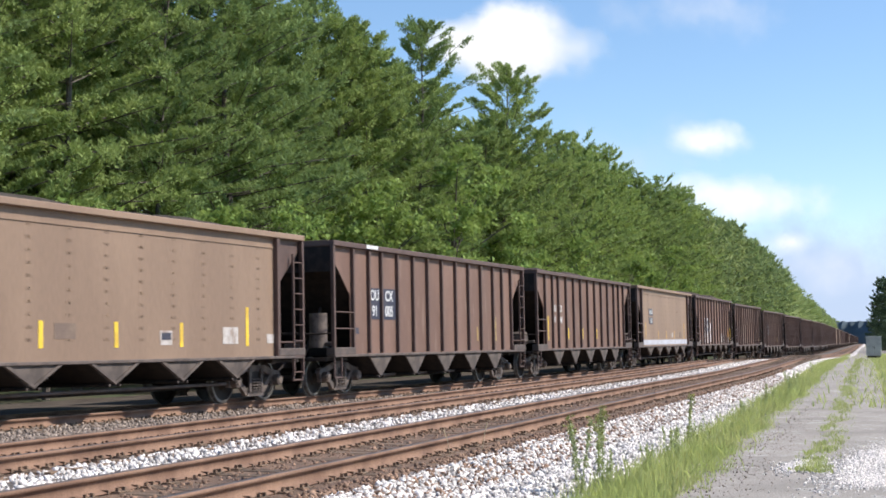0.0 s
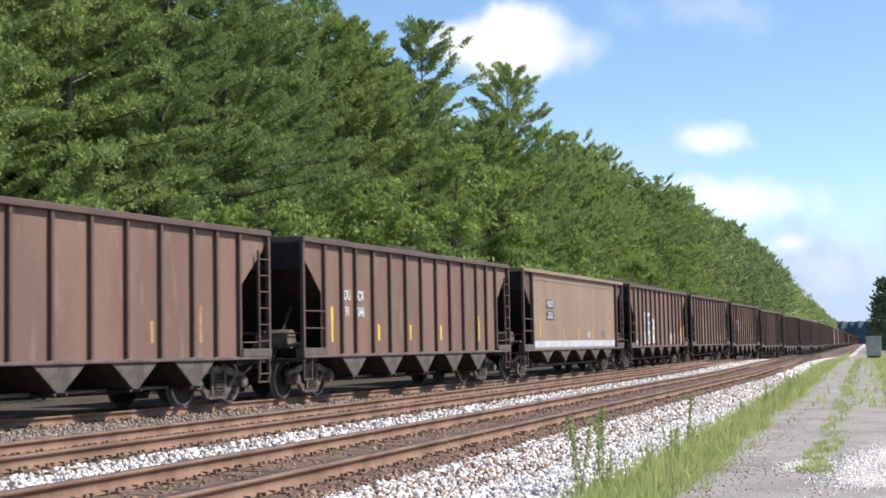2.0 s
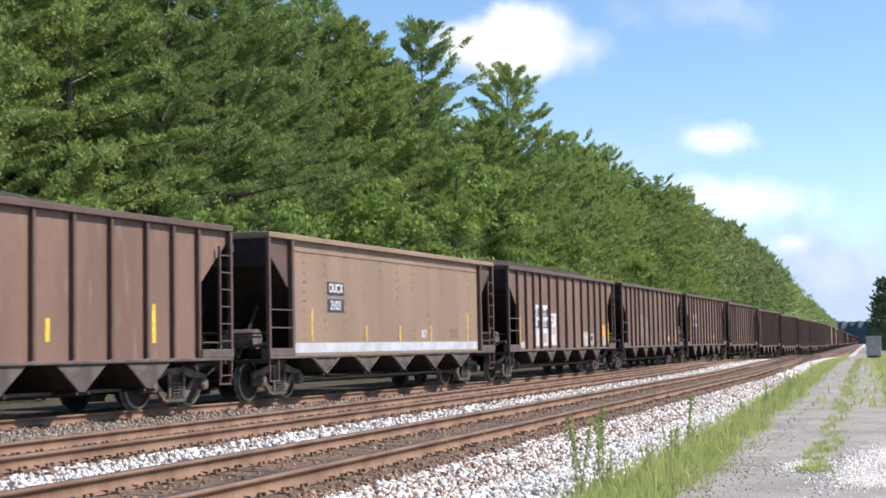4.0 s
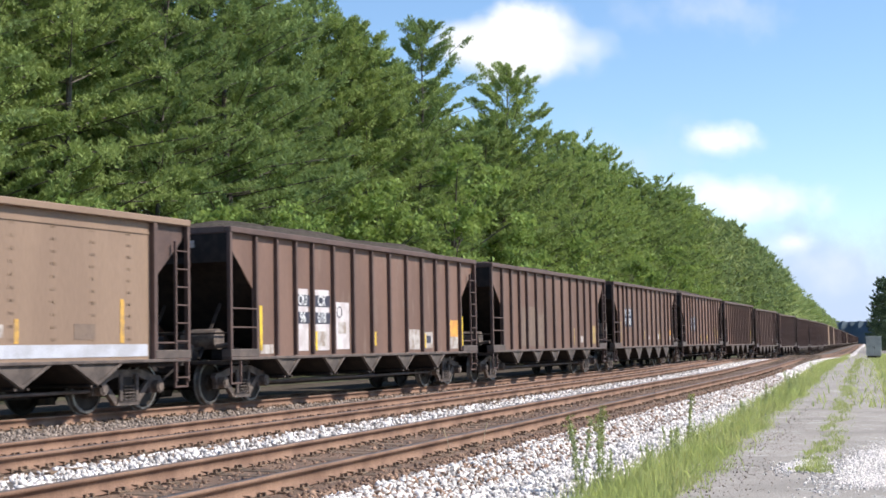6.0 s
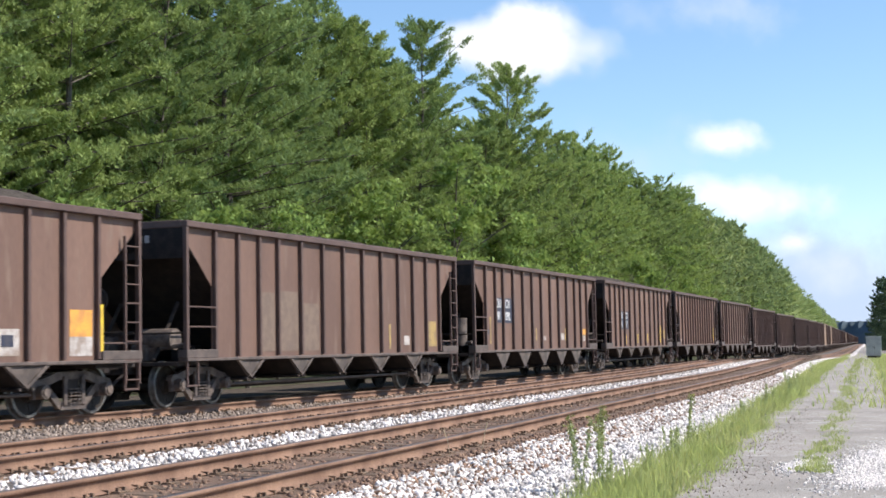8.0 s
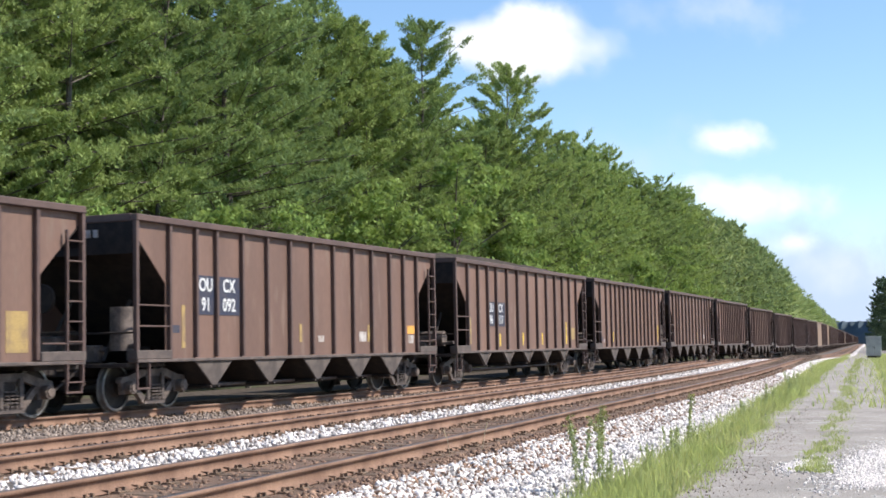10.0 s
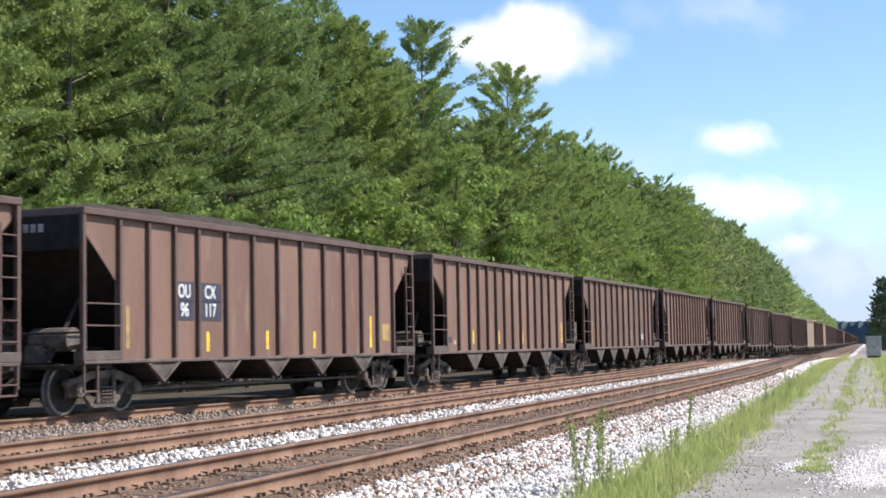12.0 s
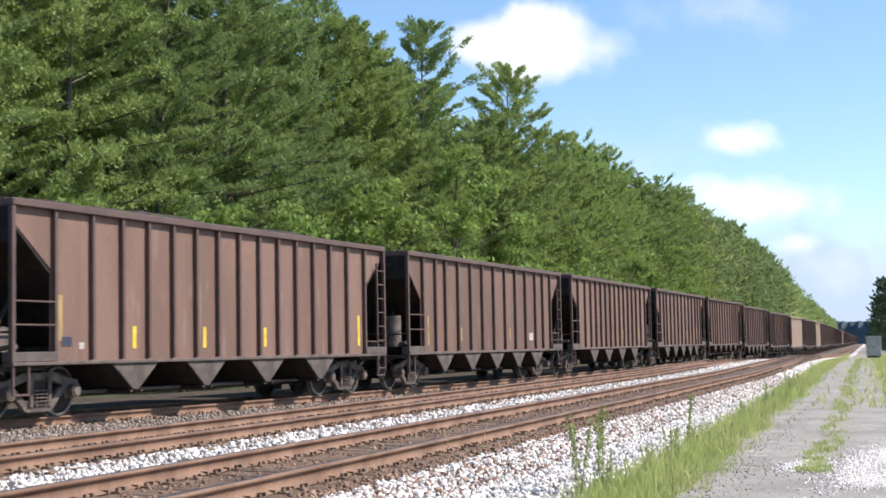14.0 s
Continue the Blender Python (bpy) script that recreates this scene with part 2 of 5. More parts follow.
def line_of(near):
    th = heading(GRID + 0.125, near)
    x = np.concatenate([[0], np.cumsum(-np.sin(th[:-1]) * 0.25)])
    y = np.concatenate([[0], np.cumsum(np.cos(th[:-1]) * 0.25)])
    return x - x[I25] - D0, y - y[I25] + 25.0


LINES = {False: line_of(False), True: line_of(True)}


def place(s, lat=0.0, z=0.0, near=True):
    """Points at distance s along a track line, lat metres towards the camera's side."""
    X, Y = LINES[near]
    th = heading(s, near)
    y = np.interp(s, GRID, Y) + lat * np.sin(th)
    return np.stack([np.interp(s, GRID, X) + lat * np.cos(th), y, z - ground_dip(y)], -1)


def sweep(profile, stations, near, closed=False, mat=None, name="strip"):
    """A (lat, z) profile carried along a track line."""
    n = len(profile)
    st = np.asarray(stations, float)
    v = np.stack([place(st, l, z, near) for l, z in profile], 1).reshape(-1, 3)
    f = []
    for i in range(len(st) - 1):
        for j in range(n if closed else n - 1):
            k = (j + 1) % n
            f.append((i * n + j, (i + 1) * n + j, (i + 1) * n + k, i * n + k))
    return raw_mesh(name, v, f, mat)


STATIONS = np.concatenate([np.arange(-150, 0, 10.0), np.arange(0, 120, 2.0), np.arange(120, 1100, 14.0)])

# ---- ground ----
ground_y = [-3000, -500, 0] + DIP_Y + [4000]
ground = new("ground", raw_mesh("ground", [(x, y, -0.62 - float(ground_dip(y))) for y in ground_y for x in (-3000, 3000)],
                                [(2 * i, 2 * i + 1, 2 * i + 3, 2 * i + 2) for i in range(len(ground_y) - 1)], SOIL))
tagged(ground, "grassy soil that spreads out to the horizon", "ground", kind="structure")


def setting(name, me, label, category):
    return tagged(new(name, me), label, category, kind="structure")


setting("track_bed", sweep([(-2.0, -0.20), (1.05, -0.19)], STATIONS, False, mat=SHADEBED, name="track_bed"),
        "ballast under the train's track, darkened for the train's shade", "ballast bed")
setting("track_bed", sweep([(-10.5, -0.64), (-8.0, -0.36), (-4.0, -0.24), (-2.0, -0.20)], STATIONS, False, mat=FARSIDE, name="track_bed"),
        "dusty ballast on the wood's side of the track, darkened for the train's shadow", "ballast bed")
setting("track_bed", sweep([(1.05, -0.19), (2.6, -0.17), (3.2, -0.2)], STATIONS, False, mat=GREYBED, name="track_bed"),
        "grey dusty ballast beside the train's track", "ballast bed")
setting("ballast_shoulder", sweep([(1.5, -0.30), (D2 - 1.9, -0.09), (D2 - 1.45, -0.075)], STATIONS, True, mat=GREYBED, name="ballast_shoulder"), "dusty edge of the middle track's bed", "ballast bed")
setting("ballast_shoulder", sweep([(D2 - 1.45, -0.075), (D2 + 1.2, -0.06)], STATIONS, True, mat=BED, name="ballast_shoulder"), "rust-brown bed of the middle track", "ballast bed")
setting("ballast_shoulder", sweep([(D2 + 1.2, -0.06), (D2 + 2.0, -0.09), (D3 - 1.2, -0.06)], STATIONS, True, mat=GAPBED, name="ballast_shoulder"), "bed under the pale stone between the tracks, darkened for the gaps", "ballast bed")
setting("ballast_shoulder", sweep([(D3 - 1.2, -0.06), (D3 + 1.3, -0.05)], STATIONS, True, mat=BED, name="ballast_shoulder"), "rust-brown bed between the rails", "ballast bed")
setting("ballast_shoulder", sweep([(D3 + 1.3, -0.05), (D3 + 1.7, -0.05), (D3 + 2.3, -0.17), (D3 + 5.2, -0.265), (D3 + 7, -0.5)],
                                  STATIONS[STATIONS <= 56], True, mat=GAPBED, name="ballast_shoulder"), "sloping shoulder under the pale stone, darkened for the gaps", "ballast bed")
setting("ballast_shoulder", sweep([(D3 + 1.3, -0.05), (D3 + 1.7, -0.05), (D3 + 2.3, -0.17), (D3 + 5.2, -0.265), (D3 + 7, -0.5)],
                                  STATIONS[(STATIONS >= 56) & (STATIONS <= 112)], True, mat=CLEANBED, name="ballast_shoulder"), "clean white shoulder farther along", "ballast bed")
setting("ballast_shoulder", sweep([(D3 + 1.3, -0.05), (D3 + 1.7, -0.08), (D3 + 2.2, -0.4)], STATIONS[STATIONS >= 112], True, mat=CLEANBED, name="ballast_shoulder"),
        "narrow white shoulder in the distance", "ballast bed")


def road_line(y, offset):
    """The road runs beside the tracks: its x at y."""
    y = np.asarray(y, float)
    return offset - 0.114 * y - 0.004 * np.clip(y - 35, 0, None)


def road_strip(name, lo, hi, z, mat, y0=-30.0, y1=420.0, n=160, crown=0.0):
    ys = np.linspace(y0, y1, n)
    cols = 9
    v = []
    for y in ys:
        a, b = float(road_line(y, lo)), float(road_line(y, hi))
        for j in range(cols):
            f = j / (cols - 1)
            wob = 0.005 * noise.noise((a + (b - a) * f * 1.5, y * 0.6, 3.0))
            v.append((a + (b - a) * f, y, z + crown * (1 - (2 * f - 1) ** 2) + wob - float(ground_dip(y))))
    f = [(i * cols + j, i * cols + j + 1, (i + 1) * cols + j + 1, (i + 1) * cols + j) for i in range(n - 1) for j in range(cols - 1)]
    return raw_mesh(name, v, f, mat)


setting("road", road_strip("road", -2.12, 4.4, -0.19, ROADM, crown=0.05), "pale grey gravel service road beside the tracks", "road")
setting("verge", road_strip("verge", -3.3, -2.0, -0.21, SOIL), "grassy verge between ballast and road", "verge")
setting("far_verge", road_strip("far_verge", 1.3, 30.0, -0.175, SOIL), "rough grass beyond the road", "verge")
setting("far_verge", road_strip("far_verge", 0.35, 1.32, -0.155, SOIL, y0=34.0), "strip of grass that narrows the road farther on", "verge")


# ---- tracks ----
RAIL = [(-0.040, 0.0), (0.040, 0.0), (0.042, -0.038), (0.008, -0.048), (0.008, -0.145), (0.075, -0.165), (0.075, -0.178), (-0.075, -0.178), (-0.075, -0.165), (-0.008, -0.145), (-0.008, -0.048), (-0.042, -0.038)]


def rail_track(label, centre, near_z, tilt, near, tie_lo, tie_hi, stations=STATIONS):
    track = thing("railway_track", label, "track", "railway tracks")
    for side in (-0.755, 0.755):
        z = near_z + (side - 0.755) * math.sin(tilt)
        prof = [(centre + side + a, z + b) for a, b in RAIL]
        me = sweep(prof, stations, near, True, RUST, "rail")
        me.materials.append(RAILTOP)
        mi = np.zeros(len(me.polygons), np.int32)
        mi[0::12] = 1
        me.polygons.foreach_set("material_index", mi)
        part("rail", me, None, track, "rusty steel rail with a worn bright head")
    tie_me = mesh_of(boxes((-1.3, 1.3, -0.115, 0.115, -0.2, 0.0), bevel=0.012), "tie", TIE)
    bmp = boxes((-0.17, 0.17, -0.1, 0.1, 0, 0.016), bevel=0.003)
    for px, py in ((-0.12, -0.06), (0.12, 0.06), (-0.12, 0.06), (0.12, -0.06)):
        box(bmp, px - 0.016, px + 0.016, py - 0.012, py + 0.012, 0.01, 0.05)
    for py in (-0.16, 0.15):
        box(bmp, -0.088, 0.088, py - 0.012, py + 0.012, -0.01, 0.035)
    plate_me = mesh_of(bmp, "tie_plate", TIE)
    rng = random.Random(int(centre * 7) + 5)
    for i in range(int((tie_hi - tie_lo) / 0.52)):
        s = tie_lo + i * 0.52 + rng.uniform(-0.05, 0.05)
        p = place(np.array([s]), centre, 0.0, near)[0]
        th = float(heading(s, near))
        z = near_z - 0.755 * math.sin(tilt) - 0.182 + rng.uniform(-0.012, 0.008)
        m = Matrix.Translation((p[0], p[1], z)) @ Euler((0, -tilt, th + rng.uniform(-0.03, 0.03))).to_matrix().to_4x4()
        tie = part("tie", tie_me, None, track, m=m)
        if s < 70:
            for side in (-0.755, 0.755):
                part("tie_plate", plate_me, None, tie, m=pose(side, 0, 0.002))
    return track


rail_track("track of rusty rails that carries the coal train", 0.0, 0.0, SUPER, False, 4.0, 110.0)
rail_track("empty running track with orange-rusted rails on ties", D2, H2, SUPER, True, 6.0, 84.0, STATIONS[STATIONS < 87])
rail_track("empty running track with rusted rails, ties and spikes", D3, H3, 0.001, True, 6.0, 120.0)


# ---- loose stones ----
def stone_mesh(name, base, size, mat, r):
    """Angular broken stones at the base points."""
    cube = np.array([(-1, -1, -1), (1, -1, -1), (1, 1, -1), (-1, 1, -1), (-0.8, -0.8, 1), (0.8, -0.8, 1), (0.8, 0.8, 1), (-0.8, 0.8, 1)]) * 0.72
    tri = np.array([(0, 2, 1), (0, 3, 2), (4, 5, 6), (4, 6, 7), (0, 1, 5), (0, 5, 4), (1, 2, 6), (1, 6, 5), (2, 3, 7), (2, 7, 6), (3, 0, 4), (3, 4, 7)])
    n = len(base)
    v = cube[None] * size * r.uniform(0.5, 1.35, (n, 1, 1)) * r.uniform(0.55, 1.25, (n, 1, 3)) * r.uniform(0.55, 1.3, (n, 8, 1))
    q = r.normal(size=(n, 4))
    q /= np.linalg.norm(q, axis=1, keepdims=True)
    w, x, y, zz = q.T
    R = np.stack([np.stack([1 - 2 * (y * y + zz * zz), 2 * (x * y - zz * w), 2 * (x * zz + y * w)], -1),
                  np.stack([2 * (x * y + zz * w), 1 - 2 * (x * x + zz * zz), 2 * (y * zz - x * w)], -1),
                  np.stack([2 * (x * zz - y * w), 2 * (y * zz + x * w), 1 - 2 * (x * x + y * y)], -1)], 1)
    v = np.einsum("nij,nkj->nki", R, v) + base[:, None] + np.array([0, 0, size * 0.2])
    return raw_mesh(name, v.reshape(-1, 3), (tri[None] + 8 * np.arange(n)[:, None, None]).reshape(-1, 3), mat)


def stones(name, label, mat, count, s0, s1, lat0, lat1, size, height, seed, near=True, fall=1.6, limit=None):
    """Broken stones over a stretch of a track line: stuff."""
    r = np.random.RandomState(seed)
    s = s0 + (s1 - s0) * r.rand(count) ** fall
    lat = lat0 + (lat1 - lat0) * r.rand(count)
    z = height(lat, s) if callable(height) else np.full(count, height)
    base = np.stack([np.interp(s, GRID, LINES[near][0]) + lat * np.cos(heading(s, near)), np.interp(s, GRID, LINES[near][1]) + lat * np.sin(heading(s, near)), z], -1)
    base[:, 2] -= ground_dip(base[:, 1])
    if limit is not None:
        base = base[base[:, 0] < road_line(base[:, 1], limit) + r.normal(0, 0.12, count)]
    return tagged(new(name, stone_mesh(name, base, size, mat, r)), label, "gravel", kind="stuff")


def shoulder(lat, s):
    return np.interp(lat, [D3 + 1.3, D3 + 1.7, D3 + 2.3, D3 + 5.2], [-0.05, -0.05, -0.17, -0.265])


stones("white_gravel", "clean white broken stone beside the tracks", STONE_W, 34000, 11, 66, D3 + 1.45, D3 + 4.6, 0.029, shoulder, 1, limit=-2.45)
stones("brown_gravel", "rust-stained stone at the foot of the rail", STONE_B, 7500, 8, 70, D3 + 1.1, D3 + 2.3, 0.030, shoulder, 6)
stones("white_gravel", "white broken stone farther along the shoulder", STONE_W, 8000, 55, 150, D3 + 1.5, D3 + 4.4, 0.06, shoulder, 7, fall=1.2, limit=-2.6)
stones("white_gravel", "clean white broken stone between two tracks", STONE_W, 11000, 7, 110, D2 + 1.05, D3 - 1.0, 0.034, -0.06, 2)
stones("brown_gravel", "rust-stained stone between the rails", STONE_B, 5000, 8, 55, D3 - 1.25, D3 + 1.55, 0.030, -0.068, 3)
stones("brown_gravel", "rust-stained stone along the middle track", STONE_B, 4000, 11, 60, D2 - 1.5, D2 + 1.35, 0.030, -0.075, 4)
stones("grey_gravel", "grey dusty stone beside the train's track", STONE_G, 9000, 11, 70, 0.95, 3.3, 0.034, -0.18, 5, near=False)

# ---- the coal cars ----
LB, PITCH_CAR, ZT, ZS = 14.70, 16.18, 3.745, 0.963
HALF = 1.6
RIBS_13 = [1.19, 2.11, 2.90, 3.96, 5.05, 6.11, 7.2, 8.31, 9.4, 10.5, 11.62, 12.5, 13.44]
RIBS_96 = [1.16, 2.06, 2.97, 3.83, 4.93, 6.05, 7.16, 8.27, 9.4, 10.5, 11.48, 12.41, 13.42]
RIB_SHIFT = 0.09
RIBS_15 = [1.17, 2.2, 3.12, 3.97, 4.82, 5.66, 6.5, 7.35, 8.2, 9.04, 9.88, 10.73, 11.58, 12.5, 13.53]


def wheelset_mesh():
    bm = bmesh.new()
    rod(bm, (-0.72, 0, 0), (0.72, 0, 0), 0.085, seg=12)
    for sx in (-1, 1):
        prof = [(0.69, 0.495), (0.715, 0.495), (0.72, 0.462), (0.80, 0.452), (0.805, 0.40), (0.775, 0.375), (0.765, 0.18), (0.83, 0.14), (0.83, 0.0)]
        inner = [(0.69, 0.40), (0.735, 0.375), (0.735, 0.17), (0.69, 0.13)]
        n = 28
        rings = [[bm.verts.new((sx * x, r * math.cos(2 * math.pi * k / n), r * math.sin(2 * math.pi * k / n))) for k in range(n)] for x, r in (inner[::-1] + prof[:-1])]
        for i, (a, b) in enumerate(zip(rings, rings[1:])):
            for k in range(n):
                f = bm.faces.new((a[k], a[(k + 1) % n], b[(k + 1) % n], b[k]))
                f.material_index = 1 if i in (4, 5, 6, 7) else 0
        bm.faces.new(rings[-1])
    # a chalked inspection mark and two bolts let the turning show
    box(bm, 0.766, 0.778, 0.22, 0.36, -0.03, 0.03)
    box(bm, 0.766, 0.778, -0.34, -0.24, 0.08, 0.12)
    bmesh.ops.recalc_face_normals(bm, faces=bm.faces[:])
    return mesh_of(bm, "wheelset", [WHEEL, TREAD])


def side_frame_mesh():
    bm = bmesh.new()
    prism(bm, [(-1.14, 0.55), (-1.08, 0.66), (-0.86, 0.68), (-0.42, 0.80), (0.42, 0.80), (0.86, 0.68), (1.08, 0.66), (1.14, 0.55), (0.74, 0.55), (0.36, 0.66), (-0.36, 0.66), (-0.74, 0.55)], 0.95, 1.07)
    prism(bm, [(-0.36, 0.12), (0.36, 0.12), (0.30, 0.25), (-0.30, 0.25)], 0.92, 1.09)
    for sy in (-1, 1):
        prism(bm, [(sy * 0.86, 0.60), (sy * 0.70, 0.60), (sy * 0.26, 0.22), (sy * 0.36, 0.13)], 0.97, 1.06)
        prism(bm, [(sy * 1.10, 0.60), (sy * 1.00, 0.60), (sy * 0.98, 0.33), (sy * 1.06, 0.33)], 0.97, 1.06)
        prism(bm, [(sy * 0.78, 0.60), (sy * 0.68, 0.60), (sy * 0.72, 0.33), (sy * 0.80, 0.33)], 0.97, 1.06)
    # window shadows are real recesses built by thick ribs around them
    box(bm, 1.07, 1.12, -0.30, -0.20, 0.2, 0.72, bevel=0.01)
    box(bm, 1.07, 1.12, 0.20, 0.30, 0.2, 0.72, bevel=0.01)
    for y in (-0.12, 0.0, 0.12):
        for k in range(5):
            bmesh.ops.create_cone(bm, cap_ends=True, segments=8, radius1=0.055, radius2=0.055, depth=0.03, matrix=Matrix.Translation((1.09, y, 0.24 + 0.062 * k)))
    for y in (-0.89, 0.89):
        rod(bm, (1.0, y, 0.457), (1.2, y, 0.457), 0.125, seg=12)
        rod(bm, (1.2, y, 0.457), (1.225, y, 0.457), 0.085, seg=8)
    return mesh_of(bm, "side_frame", BOGIE)


WHEELSET, SIDE_FRAME = wheelset_mesh(), side_frame_mesh()
BOLSTER = mesh_of(boxes((-1.05, 1.05, -0.19, 0.19, 0.42, 0.78), (-0.55, 0.55, -0.9, 0.9, 0.55, 0.62), (-0.9, 0.9, -0.52, -0.42, 0.3, 0.42), (-0.9, 0.9, 0.42, 0.52, 0.3, 0.42), bevel=0.02), "bolster", DARK)


def bogie(car, y):
    b = part("bogie", BOLSTER, None, car, "grimy four-wheel bogie", m=pose(0, y, 0))
    part("side_frame", SIDE_FRAME, None, b)
    part("side_frame", SIDE_FRAME, None, b, m=pose(0, 0, 0, 0, 0, 180))
    for dy in (-0.89, 0.89):
        part("wheelset", WHEELSET, None, b, "steel wheelset with bright tread", m=pose(0, dy, 0.457))


def pocket_mesh(half_w, style):
    """A discharge pocket: a tapering chute, its slopes coloured as unlit, between dusty end plates."""
    bm = bmesh.new()
    apex, top = (0.42, ZS) if style != "chevron" else (0.54, ZS - 0.02)
    w2 = 0.09
    prism(bm, [(-half_w, top), (half_w, top), (w2, apex), (-w2, apex)], -1.53, 1.53)
    box(bm, -1.5, 1.5, -w2 - 0.06, w2 + 0.06, apex - 0.04, apex + 0.03, bevel=0.01)
    for y in (-0.16, 0.16):
        rod(bm, (-1.57, y, apex - 0.01), (1.57, y, apex - 0.01), 0.026)
    for sx in (-1, 1):
        x0, x1 = sorted((sx * 1.53, sx * 1.555))
        prism(bm, [(-half_w + 0.02, top - 0.005), (half_w - 0.02, top - 0.005), (w2 - 0.01, apex + 0.02), (-w2 + 0.01, apex + 0.02)], x0, x1)
        if style == "chevron":
            x0, x1 = sorted((sx * 1.555, sx * 1.59))
            for sy in (-1, 1):
                prism(bm, [(sy * half_w, top), (sy * (half_w - 0.12), top), (0, apex + 0.06), (0, apex)], x0, x1)
    # chute slopes take the painted shade, end plates the dusty steel
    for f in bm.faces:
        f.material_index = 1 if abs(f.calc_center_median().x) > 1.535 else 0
    return mesh_of(bm, "discharge_pocket", [SHADE_STEEL, POCKET])


def ladder_mesh():
    bm = bmesh.new()
    for y in (0.0, 0.42):
        box(bm, -0.025, 0.025, y - 0.022, y + 0.022, 0.55, ZT - 0.45)
    for k in range(8):
        rod(bm, (0.02, 0, 0.62 + 0.355 * k), (0.02, 0.42, 0.62 + 0.355 * k), 0.016)
    return mesh_of(bm, "ladder", RIB)


def stirrup_mesh():
    bm = bmesh.new()
    for y in (0.0, 0.4):
        box(bm, -0.02, 0.02, y - 0.02, y + 0.02, 0.42, ZS)
    rod(bm, (0, 0, 0.44), (0, 0.4, 0.44), 0.022)
    return mesh_of(bm, "stirrup_step", RIB)


def coal_mesh(seed):
    nx, ny = 9, 46
    v = []
    for j in range(ny):
        y = -LB / 2 + 0.25 + (LB - 0.5) * j / (ny - 1)
        for i in range(nx):
            x = -1.44 + 2.88 * i / (nx - 1)
            edge = min(1.0, (1 - abs(2 * i / (nx - 1) - 1)) * 1.6) * min(1.0, 7 * min(j, ny - 1 - j) / ny)
            lump = 0.42 + 0.20 * noise.noise((y * 0.32 + seed * 5.1, x * 0.3, seed)) + 0.13 * noise.noise((y * 1.4, x * 1.3, seed * 2.0)) + 0.10 * noise.noise((y * 5, x * 5, seed))
            v.append((x, y, ZT - 0.24 + edge * 0.52 * max(0.05, lump + 0.22)))
    f = [(j * nx + i, j * nx + i + 1, (j + 1) * nx + i + 1, (j + 1) * nx + i) for j in range(ny - 1) for i in range(nx - 1)]
    return raw_mesh("coal_load", v, f, COAL)


LADDER, STIRRUP = ladder_mesh(), stirrup_mesh()
ROUND_TANK = mesh_of(rod(bmesh.new(), (0, 0, -0.42), (0, 0, 0.42), 0.22, seg=24), "air_reservoir", BOGIE)


def y_of(xi):
    return xi - LB / 2


